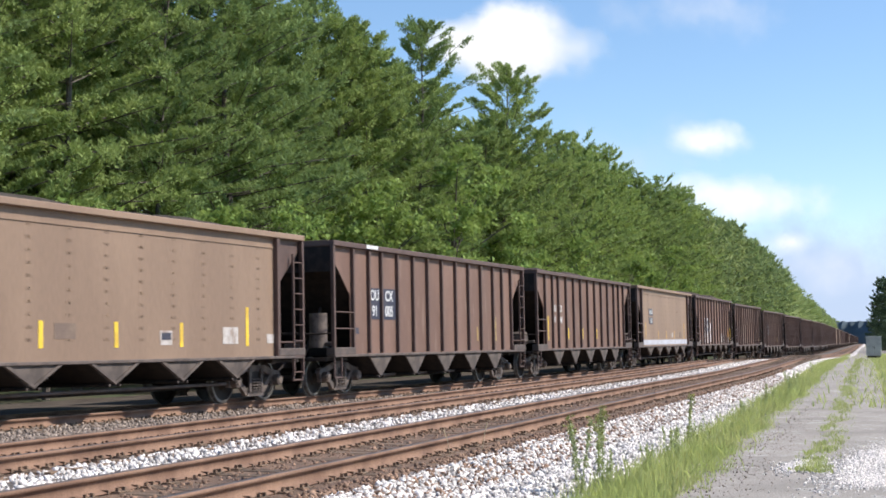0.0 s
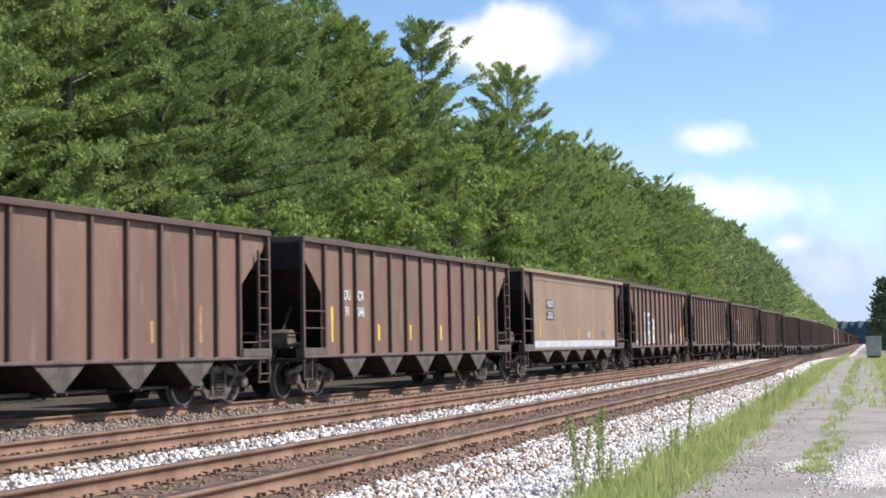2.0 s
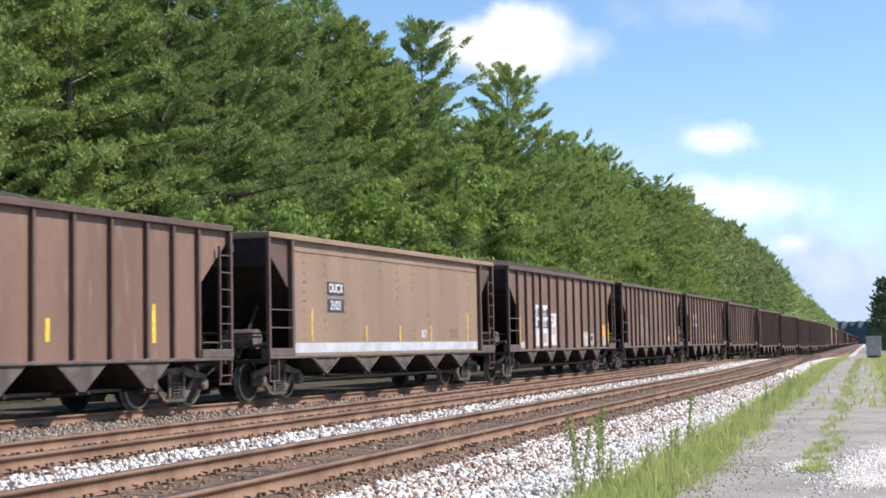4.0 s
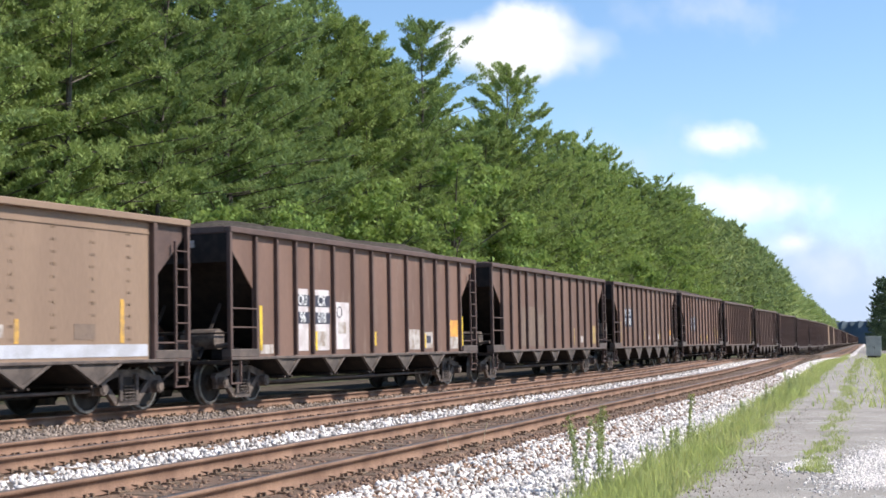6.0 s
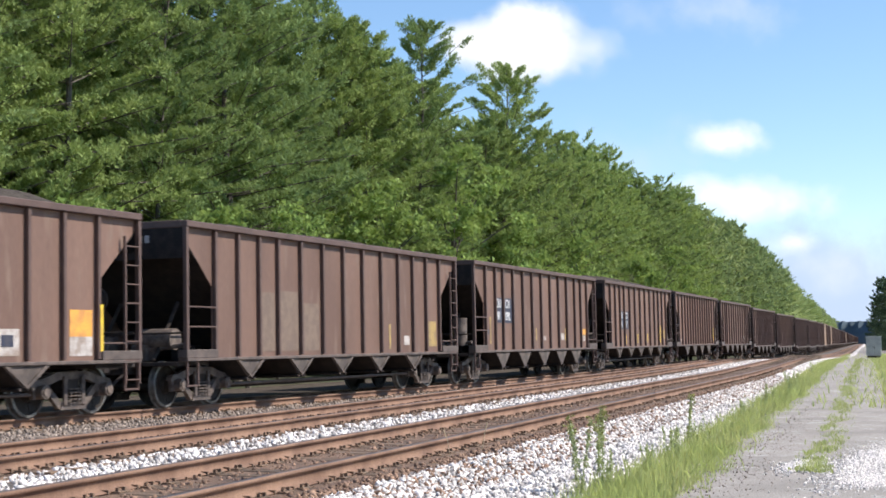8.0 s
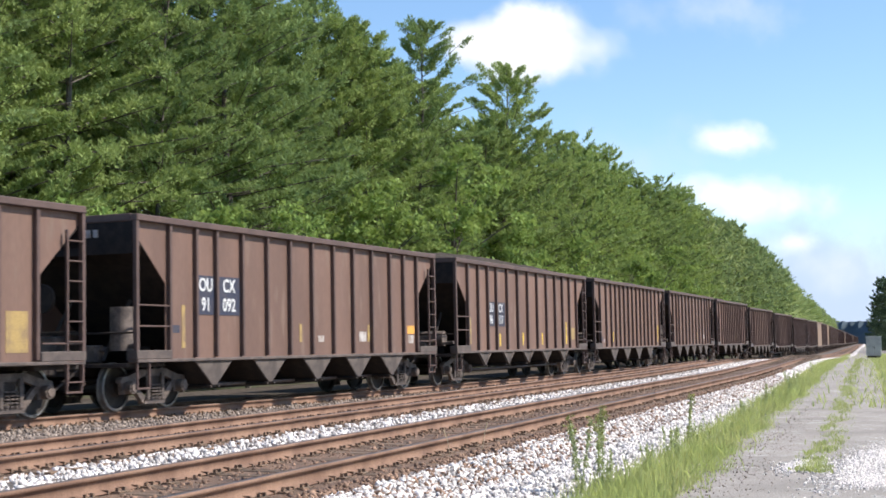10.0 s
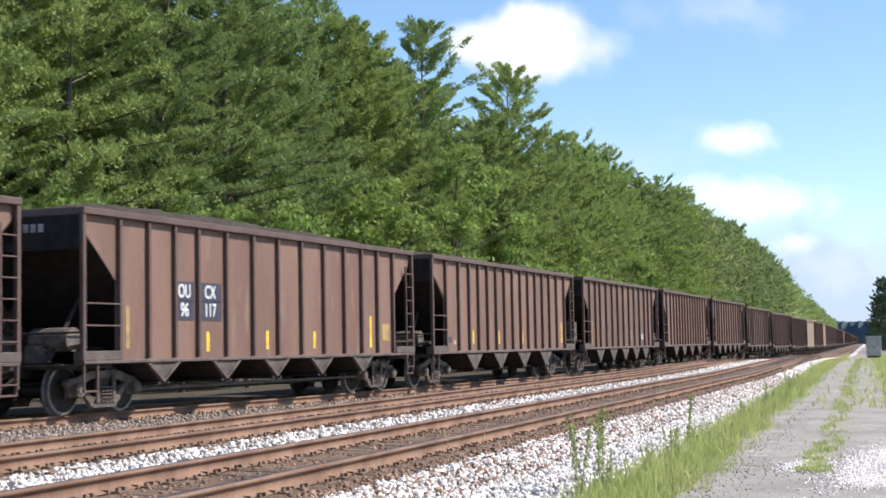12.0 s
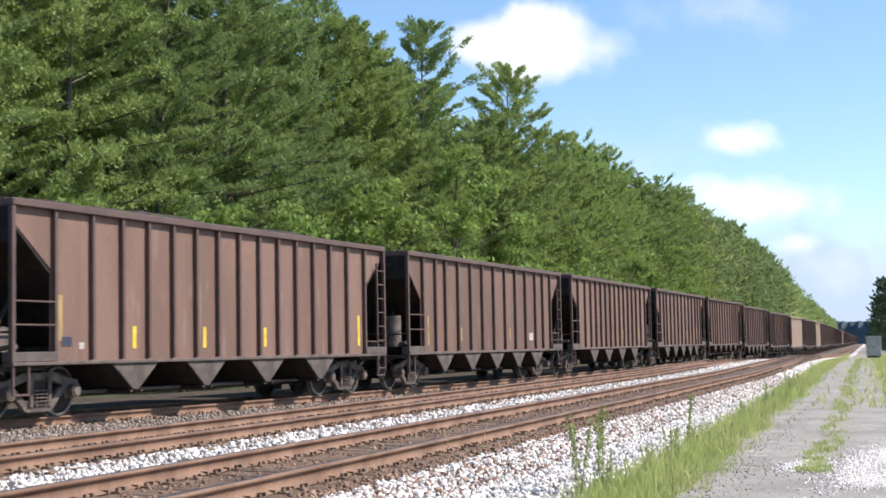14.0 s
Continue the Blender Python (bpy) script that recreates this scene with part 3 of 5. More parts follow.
def hopper_car(kind):
    """kind: ribbed91, ribbed96, ribbed15 or smooth. Local y runs along the car, +x is the side that faces the road."""
    smooth = kind == "smooth"
    paint = TAN if smooth else BROWN
    car = thing("hopper_car", "tan smooth-sided coal hopper car, loaded" if smooth else "brown ribbed steel coal hopper car, loaded with coal", "coal car", "cars of the coal train")
    e0, e1 = -LB / 2, LB / 2
    cut = 1.17
    drop = 2.45 if kind != "ribbed15" else 2.6
    # side sheets with the end corners cut away along the sloping floor
    out = [(e0 + 0.06, ZT - 0.1), (e0 + 0.06, ZT - 0.32), (e0 + cut - 0.03, drop), (e0 + cut - 0.03, ZS + 0.02), (e1 - cut + 0.03, ZS + 0.02), (e1 - cut + 0.03, drop), (e1 - 0.06, ZT - 0.32), (e1 - 0.06, ZT - 0.1)]
    for sx in (-1, 1):
        x0, x1 = sorted((sx * (HALF - 0.135), sx * (HALF - 0.110)))
        if smooth:
            part("side_sheet", prism(bmesh.new(), [(e0 + cut, ZT - 0.1), (e0 + cut, ZS + 0.02), (e1 - cut, ZS + 0.02), (e1 - cut, ZT - 0.1)], x0, x1), paint, car)
            for sy in (-1, 1):
                corner = [(sy * (LB / 2 - 0.06), ZT - 0.1), (sy * (LB / 2 - 0.06), ZT - 0.32), (sy * (LB / 2 - cut), drop), (sy * (LB / 2 - cut), ZT - 0.1)]
                part("corner_sheet", prism(bmesh.new(), corner, x0, x1), RIB, car, "dark brown corner sheet")
        else:
            part("side_sheet", prism(bmesh.new(), out, x0, x1), paint, car)
    ribs = {"ribbed15": RIBS_15, "ribbed96": RIBS_96}.get(kind, RIBS_13)
    if not smooth:
        rib_me = mesh_of(boxes((-0.112, -0.022, -0.042, 0.042, ZS + 0.05, ZT - 0.1), bevel=0.008), "rib", RIB)
        for sx in (1, -1):
            for xi in ribs:
                part("rib", rib_me, None, car, m=pose(sx * HALF, y_of(xi + (RIB_SHIFT if 1.5 < xi < 13 else 0.04)), 0, 0, 0, 0 if sx > 0 else 180))
    else:
        for sx in (1, -1):
            bm = boxes((min(sx * (HALF - 0.115), sx * (HALF - 0.09)), max(sx * (HALF - 0.115), sx * (HALF - 0.09)), e0 + 1.14, e1 - 1.14, ZT - 0.36, ZT - 0.325))
            part("belt_rail", bm, TAN, car)
            edge = mesh_of(boxes((-0.115, 0.0, -0.06, 0.06, ZS + 0.02, ZT - 0.1), bevel=0.01), "end_rib", RIB)
            for xi in (1.17, 13.53):
                part("end_rib", edge, None, car, m=pose(sx * HALF, y_of(xi), 0, 0, 0, 0 if sx > 0 else 180))
        # rows of rivets over the inner ribs
        for k in range(11):
            bm = bmesh.new()
            y = e0 + 1.9 + k * (LB - 3.8) / 10
            for r in range(10):
                for dy in (-0.03, 0.03):
                    box(bm, HALF - 0.112, HALF - 0.106, y + dy - 0.055, y + dy + 0.055, ZS + 0.38 + r * 0.22, ZS + 0.43 + r * 0.22)
            part("riveted_seam", bm, SEAM, car, kind="stuff")
    # top chord all round, with a ledge
    ring = boxes((HALF - 0.13, HALF + 0.02, e0, e1, ZT - 0.13, ZT), (-HALF - 0.02, -HALF + 0.13, e0, e1, ZT - 0.13, ZT),
                 (-HALF + 0.13, HALF - 0.13, e0, e0 + 0.12, ZT - 0.14, ZT + 0.01), (-HALF + 0.13, HALF - 0.13, e1 - 0.12, e1, ZT - 0.14, ZT + 0.01), bevel=0.015)
    part("top_chord", ring, paint if smooth else RIB, car)
    for sx in (-1, 1):
        x0, x1 = sorted((sx * (HALF - 0.22), sx * (HALF + 0.01)))
        bm = boxes((x0, x1, e0 + 0.02, e1 - 0.02, ZS - 0.035, ZS + 0.03), (x0, x1, e0 + 0.0, e0 + 1.2, ZS + 0.03, ZS + 0.2), (x0, x1, e1 - 1.2, e1, ZS + 0.03, ZS + 0.2), bevel=0.012)
        part("side_sill", bm, SILL, car, "dusty side sill")
    # ends: plate, slope sheet, posts, platform
    for sy in (-1, 1):
        ye = sy * LB / 2
        a, b = sorted((ye - sy * 0.02, ye - sy * 0.06))
        part("end_sheet", boxes((-HALF + 0.1, HALF - 0.1, a, b, ZT - 0.75, ZT - 0.12)), SHADE_STEEL, car)
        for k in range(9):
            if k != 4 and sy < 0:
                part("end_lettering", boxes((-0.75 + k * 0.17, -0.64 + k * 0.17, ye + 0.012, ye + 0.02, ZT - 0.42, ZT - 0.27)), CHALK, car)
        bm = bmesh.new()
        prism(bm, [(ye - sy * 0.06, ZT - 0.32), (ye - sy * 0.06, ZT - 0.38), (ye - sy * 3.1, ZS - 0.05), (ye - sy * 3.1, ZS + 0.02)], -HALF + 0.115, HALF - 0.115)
        part("slope_sheet", bm, SHADE_STEEL, car)
        for sx in (-1, 1):
            x0, x1 = sorted((sx * HALF, sx * (HALF - 0.09)))
            a, b = sorted((ye - sy * 0.005, ye - sy * 0.1))
            part("corner_post", boxes((x0, x1, a, b, ZS + 0.02, ZT - 0.1), bevel=0.008), RIB if not smooth else RIB, car)
        a, b = sorted((ye + sy * 0.05, ye - sy * 1.15))
        part("end_platform", boxes((-HALF + 0.2, HALF - 0.2, a, b, ZS - 0.12, ZS - 0.04), (-0.28, 0.28, *sorted((ye - sy * 2.6, ye + sy * 0.1)), 0.68, ZS - 0.05), bevel=0.01), DARK, car)
        bm = bmesh.new()
        rod(bm, (0, ye, 0.86), (0, ye + sy * 0.5, 0.86), 0.09, seg=8)
        box(bm, -0.14, 0.14, *sorted((ye + sy * 0.45, ye + sy * 0.735)), 0.70, 1.02, bevel=0.04)
        rod(bm, (0.3, ye + sy * 0.05, 0.8), (0.16, ye + sy * 0.62, 0.42), 0.03)
        part("coupler", bm, DARK, car)
        for sx in (-1, 1):
            for zz in (1.62, 2.02) if sy < 0 else (1.3,):
                bm = rod(bmesh.new(), (sx * (HALF - 0.03), ye - sy * 0.08, zz), (sx * (HALF - 0.03), ye - sy * 1.15, zz), 0.018)
                part("grab_bar", bm, RIB, car)
        # inclined strut from slope sheet to platform and a cross tube
        bm = bmesh.new()
        for sx in (-1, 1):
            rod(bm, (sx * 0.7, ye - sy * 0.18, ZS), (sx * 0.7, ye - sy * 1.1, 2.15), 0.04)
        rod(bm, (-HALF + 0.1, ye - sy * 0.14, 1.5), (HALF - 0.1, ye - sy * 0.14, 1.5), 0.02)
        part("end_brace", bm, DARK, car)
    for sx, y in ((1, e1 - 0.5), (-1, e0 + 0.08)):
        part("ladder", LADDER, None, car, m=pose(sx * (HALF - 0.02), y, 0))
    for sx in (1, -1):
        part("stirrup_step", STIRRUP, None, car, m=pose(sx * (HALF - 0.05), e0 + 0.08, 0))
        part("stirrup_step", STIRRUP, None, car, m=pose(sx * (HALF - 0.05), e1 - 0.48, 0))
    # discharge pockets
    if kind == "ribbed15":
        centres, pm = [3.6, 6.1, 8.6, 11.1], pocket_mesh(0.80, "plain")
    elif kind == "ribbed96":
        centres, pm = [2.6, 4.95, 7.1, 9.28, 11.5], pocket_mesh(0.60, "chevron")
    else:
        centres, pm = [2.85, 5.2, 7.5, 9.72, 11.75], pocket_mesh(0.78, "chevron" if smooth else "plain")
    for c in centres:
        part("discharge_pocket", pm, None, car, "dusty triangular discharge pocket", m=pose(0, y_of(c), 0))
    part("centre_sill", boxes((-0.3, 0.3, e0 + 2.4, e1 - 2.4, 0.62, ZS + 0.3), (-0.12, 0.12, e0 + 2.5, e1 - 2.5, 0.30, 0.4)), DARK, car)
    pipe = bmesh.new()
    rod(pipe, (1.0, e0 + 2.3, 0.42), (1.0, e1 - 2.3, 0.42), 0.035)
    part("brake_pipe", pipe, SILL, car)
    # brake gear on the front platform
    if kind == "ribbed91":
        part("air_reservoir", ROUND_TANK, None, car, "upright dusty air reservoir", m=pose(0.95, e0 + 0.45, ZS + 0.62))
    else:
        part("air_reservoir", ROUND_TANK, None, car, "dusty air reservoir lying on the platform", m=pose(0.6, e0 + 0.5, ZS + 0.42, 0, 90, 0))
    bm = boxes((0.1, 0.5, e0 + 0.25, e0 + 0.55, ZS - 0.03, ZS + 0.32), bevel=0.03)
    rod(bm, (0.3, e0 + 0.4, ZS + 0.2), (1.35, e0 + 0.4, ZS + 0.3), 0.05, seg=8)
    part("brake_cylinder", bm, BOGIE, car)
    part("valve_box", boxes((-0.9, -0.4, e0 + 0.2, e0 + 0.6, ZS - 0.03, ZS + 0.5), bevel=0.03), BOGIE, car)
    bm = rod(bmesh.new(), (-0.6, e0 + 0.02, 2.2), (-0.6, e0 + 0.1, 2.2), 0.28, seg=16)
    part("hand_brake", bm, DARK, car)
    for xi in (1.37, LB - 1.37):
        bogie(car, y_of(xi))
    return car


def far_hopper_car(smooth):
    """A car of the train's distant tail: the same outline with fewer loose fittings."""
    car = thing("hopper_car", "distant tan coal hopper car far along the train" if smooth else "distant brown coal hopper car far along the train", "coal car", "cars of the coal train")
    e0, e1 = -LB / 2, LB / 2
    bm = bmesh.new()
    for sx in (-1, 1):
        x0, x1 = sorted((sx * (HALF - 0.135), sx * (HALF - 0.110)))
        prism(bm, [(e0 + 0.06, ZT - 0.1), (e0 + 0.06, ZT - 0.32), (e0 + 1.14, 2.45), (e0 + 1.14, ZS), (e1 - 1.14, ZS), (e1 - 1.14, 2.45), (e1 - 0.06, ZT - 0.32), (e1 - 0.06, ZT - 0.1)], x0, x1)
    part("side_sheet", bm, TAN if smooth else BROWN, car)
    bm = boxes((HALF - 0.13, HALF + 0.02, e0, e1, ZT - 0.13, ZT), (-HALF - 0.02, -HALF + 0.13, e0, e1, ZT - 0.13, ZT), (-HALF + 0.13, HALF - 0.13, e0, e0 + 0.12, ZT - 0.14, ZT))
    part("top_chord", bm, TAN if smooth else RIB, car)
    if not smooth:
        for xi in RIBS_13:
            part("rib", FAR_RIB, None, car, m=pose(HALF, y_of(xi + RIB_SHIFT), 0))
    bm = bmesh.new()
    for sy in (-1, 1):
        ye = sy * LB / 2
        prism(bm, [(ye - sy * 0.04, ZT - 0.14), (ye - sy * 0.06, ZT - 0.75), (ye - sy * 3.1, ZS - 0.05), (ye - sy * 3.1, ZS + 0.02)], -HALF + 0.14, HALF - 0.14)
        box(bm, -0.3, 0.3, *sorted((ye - sy * 2.6, ye + sy * 0.72)), 0.66, ZS)
    part("slope_sheet", bm, SHADE_STEEL, car)
    part("side_sill", boxes((-HALF + 0.2, HALF, e0, e1, ZS - 0.04, ZS + 0.04)), SILL, car)
    for c in (2.85, 5.2, 7.5, 9.72, 11.75):
        part("discharge_pocket", FAR_POCKET, None, car, m=pose(0, y_of(c), 0))
    for xi in (1.37, LB - 1.37):
        bogie(car, y_of(xi))
    return car


FAR_RIB = mesh_of(boxes((-0.112, -0.022, -0.042, 0.042, ZS + 0.05, ZT - 0.1)), "rib", RIB)
FAR_POCKET = mesh_of(prism(bmesh.new(), [(-0.78, ZS), (0.78, ZS), (0.09, 0.42), (-0.09, 0.42)], -1.53, 1.53), "discharge_pocket", POCKET)


def car_plate(car, name, mat, xi0, xi1, z0, z1, x=None, label=""):
    x = HALF - 0.109 if x is None else x
    return part(name, boxes((x - 0.004, x + 0.005, y_of(xi0) + RIB_SHIFT, y_of(xi1) + RIB_SHIFT, z0, z1)), mat, car, label)


def lettering(car, text, xi, z, size, mat=None, x=None, stretch=0.92):
    cu = bpy.data.curves.new("lettering", "FONT")
    cu.body, cu.size, cu.extrude, cu.offset = text, size, 0.003, 0.006
    cu.align_x, cu.align_y = "CENTER", "CENTER"
    cu.materials.append(mat or WHITE)
    ob = new("lettering", cu)
    ob.parent = car
    x = HALF - 0.095 if x is None else x
    ob.matrix_basis = Matrix.Translation((x, y_of(xi), z)) @ Euler((radians(90), 0, radians(90))).to_matrix().to_4x4() @ Matrix.Diagonal((stretch, 1, 1, 1))
    return tagged(ob, "white painted lettering")


def stripes(car, mat, spots):
    for xi, z0, z1 in spots:
        car_plate(car, "reflective_stripe", mat, xi - 0.06, xi + 0.06, z0, z1, label="upright yellow reflective stripe")


def marks(car, left, right, row1, row2, size=0.38, patch=False, at=(2.48, 3.40), tall=0.2, stretch=0.92):
    for text, xi, z in ((left[0], at[0], row1), (right[0], at[1], row1), (left[1], at[0], row2), (right[1], at[1], row2)):
        if patch:
            hw = 0.35 if xi == at[0] else 0.44
            car_plate(car, "lettering_patch", NAVY, xi - hw - RIB_SHIFT, xi + hw - RIB_SHIFT, z - tall, z + tall, x=HALF - 0.103)
        lettering(car, text, xi, z, size, stretch=stretch)


protos = {k: hopper_car(k) for k in ("ribbed91", "ribbed90", "ribbed96", "ribbed15", "smooth")}
protos.update(far=far_hopper_car(False), far_smooth=far_hopper_car(True))
COALS = [coal_mesh(k) for k in (1.0, 2.3, 3.7, 5.2)]
TRAIN = {}
KINDS = {-3: "ribbed91", -2: "smooth", -1: "ribbed91", 0: "ribbed90", 1: "smooth", 2: "ribbed96", 3: "ribbed96", 4: "ribbed91", 5: "ribbed96", 6: "ribbed15", 7: "ribbed91", 8: "ribbed15", 13: "smooth", 15: "smooth"}
used = set()


def kind_of(j):
    if j >= 20:
        return "far_smooth" if j in (25, 38) else "far"
    return KINDS.get(j, "ribbed91" if j % 2 else "ribbed96")


for j in range(-3, 58):
    kind = kind_of(j)
    if kind not in used:
        TRAIN[j] = protos[kind]
        used.add(kind)
    else:
        TRAIN[j] = None
for j in list(TRAIN):
    if TRAIN[j] is None:
        TRAIN[j] = copy_thing(protos[kind_of(j)], Matrix())
for j, car in TRAIN.items():
    part("coal_load", COALS[j % 4], None, car, "heaped black coal", m=pose(0, 0, 0.22 if j in (2, 5) else 0.12 if j in (0, 3, 6, -2, 8) else -0.04))

PALE = material("ghosted_paint", (0.20, 0.14, 0.105), 0.7, second=(0.165, 0.115, 0.09), scale=5, fine_amount=0.2, bump=0)
lo, hi, mid = 1.30, 2.15, 1.72
# tan car that leads
c = TRAIN[-2]
stripes(c, YELLOW, [(5.39, 1.22, 1.7), (7.55, 1.22, 1.7), (9.71, 1.22, 1.7), (12.23, 1.22, 2.05)])
stripes(c, YELLOW, [(3.0, 1.22, 1.7)])
car_plate(c, "stencil_panel", CHALK, 8.97, 9.38, 1.26, 1.54, label="small white stencilled panel")
car_plate(c, "stencil_panel", NAVY, 9.02, 9.33, 1.36, 1.5, x=HALF - 0.103)
car_plate(c, "stencil_panel", CHALK, 11.25, 11.85, 1.27, 1.62)
car_plate(c, "stencil_panel", PALE, 5.75, 6.35, 1.38, 1.66)
car_plate(c, "stencil_panel", CHALK, 13.05, 13.38, 1.28, 1.48)
# brown cars with numbers
c = TRAIN[-1]
marks(c, ("OU", "91"), ("CX", "005"), 2.47, 2.07, patch=True, at=(2.62, 3.54))
stripes(c, FADED, [(10.25, lo, mid), (11.95, lo, 2.05)])
car_plate(c, "stencil_panel", NAVY, 1.3, 1.55, 1.5, 1.65)
# bright reflection on the top chord, added as a thin white plate
part("white_placard", boxes((HALF + 0.02, HALF + 0.026, y_of(1.9), y_of(2.6), ZT - 0.1, ZT - 0.01)), WHITE, c)
c = TRAIN[0]
marks(c, ("OU", "91"), ("CX", "046"), 2.43, 2.03, size=0.34, at=(2.56, 3.36), stretch=0.78)
stripes(c, YELLOW, [(1.62, 1.3, 2.15), (4.38, 1.33, 1.74), (6.5, 1.33, 1.74), (8.75, 1.33, 1.74), (11.9, 1.3, 2.05)])
c = TRAIN[1]
car_plate(c, "pale_band", GREYBAND, 1.25, 13.3, 1.05, 1.28, x=HALF - 0.107, label="pale grey band along the foot of the side")
for z in (2.58, 2.17):
    car_plate(c, "lettering_patch", NAVY, 3.02, 3.92, z - 0.16, z + 0.16, x=HALF - 0.106)
lettering(c, "OUCX", 3.56, 2.58, 0.30, stretch=0.86)
lettering(c, "21021", 3.56, 2.17, 0.30, stretch=0.82)
stripes(c, AMBER, [(2.2, 1.3, 2.1), (5.24, 1.3, 1.72), (7.39, 1.3, 1.72), (9.58, 1.3, 1.72), (12.5, 1.3, 2.12)])
car_plate(c, "stencil_panel", CHALK, 8.88, 9.25, 1.4, 1.62)
car_plate(c, "stencil_panel", PALE, 11.1, 11.7, 1.37, 1.65)
c = TRAIN[2]
for a, b in ((3.06, 3.74), (3.92, 4.84)):
    car_plate(c, "worn_patch", PRIMER, a - 0.09, b - 0.09, 1.10, 2.53, label="worn white primer patch behind the number")
car_plate(c, "worn_patch", PRIMER, 5.08, 5.86, 1.12, 2.26)
marks(c, ("OU", "96"), ("CX", "018"), 2.26, 1.86, size=0.35, patch=True, at=(3.46, 4.44), tall=0.135, stretch=0.82)
seal = bmesh.new()
for k in range(18):
    a0, a1 = 2 * math.pi * k / 18, 2 * math.pi * (k + 1) / 18
    rod(seal, (HALF - 0.1, y_of(5.4) + 0.13 * math.cos(a0), 2.02 + 0.13 * math.sin(a0)), (HALF - 0.1, y_of(5.4) + 0.13 * math.cos(a1), 2.02 + 0.13 * math.sin(a1)), 0.012, seg=4)
part("round_emblem", seal, NAVY, c, "plain dark ring painted on the patch")
car_plate(c, "stencil_panel", CHALK, 5.25, 5.68, 1.5, 1.78, x=HALF - 0.102)
stripes(c, YELLOW, [(1.40, 1.12, 2.1), (7.42, 1.2, 1.55)])
car_plate(c, "reflective_stripe", YELLOW, 13.38, 13.46, 1.15, 2.0, x=HALF - 0.02)
for xi, z1 in ((4.05, 1.55), (10.74, 1.5)):
    car_plate(c, "reflective_stripe", YELLOW, xi - 0.06, xi + 0.06, 1.1, z1, x=HALF - 0.102)
car_plate(c, "stencil_panel", CHALK, 1.35, 1.95, 1.05, 1.25)
car_plate(c, "stencil_panel", CHALK, 4.15, 4.6, 1.2, 1.55, x=HALF - 0.102)
car_plate(c, "stencil_panel", CHALK, 9.62, 10.35, 1.08, 1.62)
car_plate(c, "stencil_panel", CHALK, 10.7, 11.3, 1.1, 1.55)
car_plate(c, "stencil_panel", NAVY, 10.85, 11.15, 1.25, 1.45, x=HALF - 0.102)
car_plate(c, "orange_patch", ORANGE, 12.62, 13.25, 1.42, 1.9)
car_plate(c, "stencil_panel", CHALK, 12.62, 13.25, 1.08, 1.42)
c = TRAIN[3]
for a, b, z1 in ((3.1, 3.72, 2.4), (3.95, 4.84, 2.45), (5.08, 5.9, 2.2)):
    car_plate(c, "ghosted_patch", PALE, a, b, 1.1, z1, label="faded primer patch under old lettering")
stripes(c, FADED, [(10.0, 1.1, 1.75)])
car_plate(c, "stencil_panel", CHALK, 10.92, 11.28, 1.2, 1.45)
car_plate(c, "orange_patch", FADED, 12.65, 13.2, 1.15, 1.85)
c = TRAIN[4]
marks(c, ("OU", "91"), ("CX", "092"), 2.47, 2.07, patch=True, at=(2.62, 3.54))
stripes(c, FADED, [(1.69, 1.2, 2.05), (6.67, lo, mid), (10.35, lo, mid)])
car_plate(c, "stencil_panel", CHALK, 7.55, 7.85, 1.3, 1.45)
car_plate(c, "stencil_panel", CHALK, 9.8, 10.2, 1.3, 1.55)
car_plate(c, "orange_patch", ORANGE, 12.8, 13.3, 1.5, 1.72)
car_plate(c, "stencil_panel", CHALK, 12.85, 13.2, 1.25, 1.46)
car_plate(c, "stencil_panel", NAVY, 1.3, 1.55, 1.5, 1.65)
c = TRAIN[5]
marks(c, ("OU", "96"), ("CX", "117"), 2.32, 1.95, patch=True, at=(3.45, 4.42), stretch=0.80)
stripes(c, YELLOW, [(4.25, 1.12, 1.52), (6.72, 1.15, 1.55), (8.96, 1.15, 1.55), (12.06, 1.15, 1.95)])
stripes(c, FADED, [(1.42, 1.2, 2.0)])
car_plate(c, "faded_patch", FADED, 12.75, 13.2, 1.32, 1.75, label="faded orange paint patch")
c = TRAIN[6]
stripes(c, YELLOW, [(3.55, 1.2, 1.62), (6.02, 1.2, 1.62), (8.5, 1.2, 1.62), (13.2, 1.2, 1.95)])
stripes(c, FADED, [(1.32, 1.35, 2.15)])
car_plate(c, "stencil_panel", NAVY, 1.35, 1.65, 1.25, 1.42)
car_plate(c, "stencil_panel", CHALK, 1.85, 2.0, 1.2, 1.32)
c = TRAIN[7]
stripes(c, FADED, [(1.6, 1.2, 2.0), (4.3, 1.3, 1.7), (8.9, 1.3, 1.7)])
car_plate(c, "stencil_panel", CHALK, 11.0, 11.4, 1.3, 1.55)
for j in (8, 9, 11, 12):
    stripes(TRAIN[j], FADED, [(4.3, 1.3, 1.7), (8.9, 1.3, 1.7), (12.2, 1.3, 1.95)])


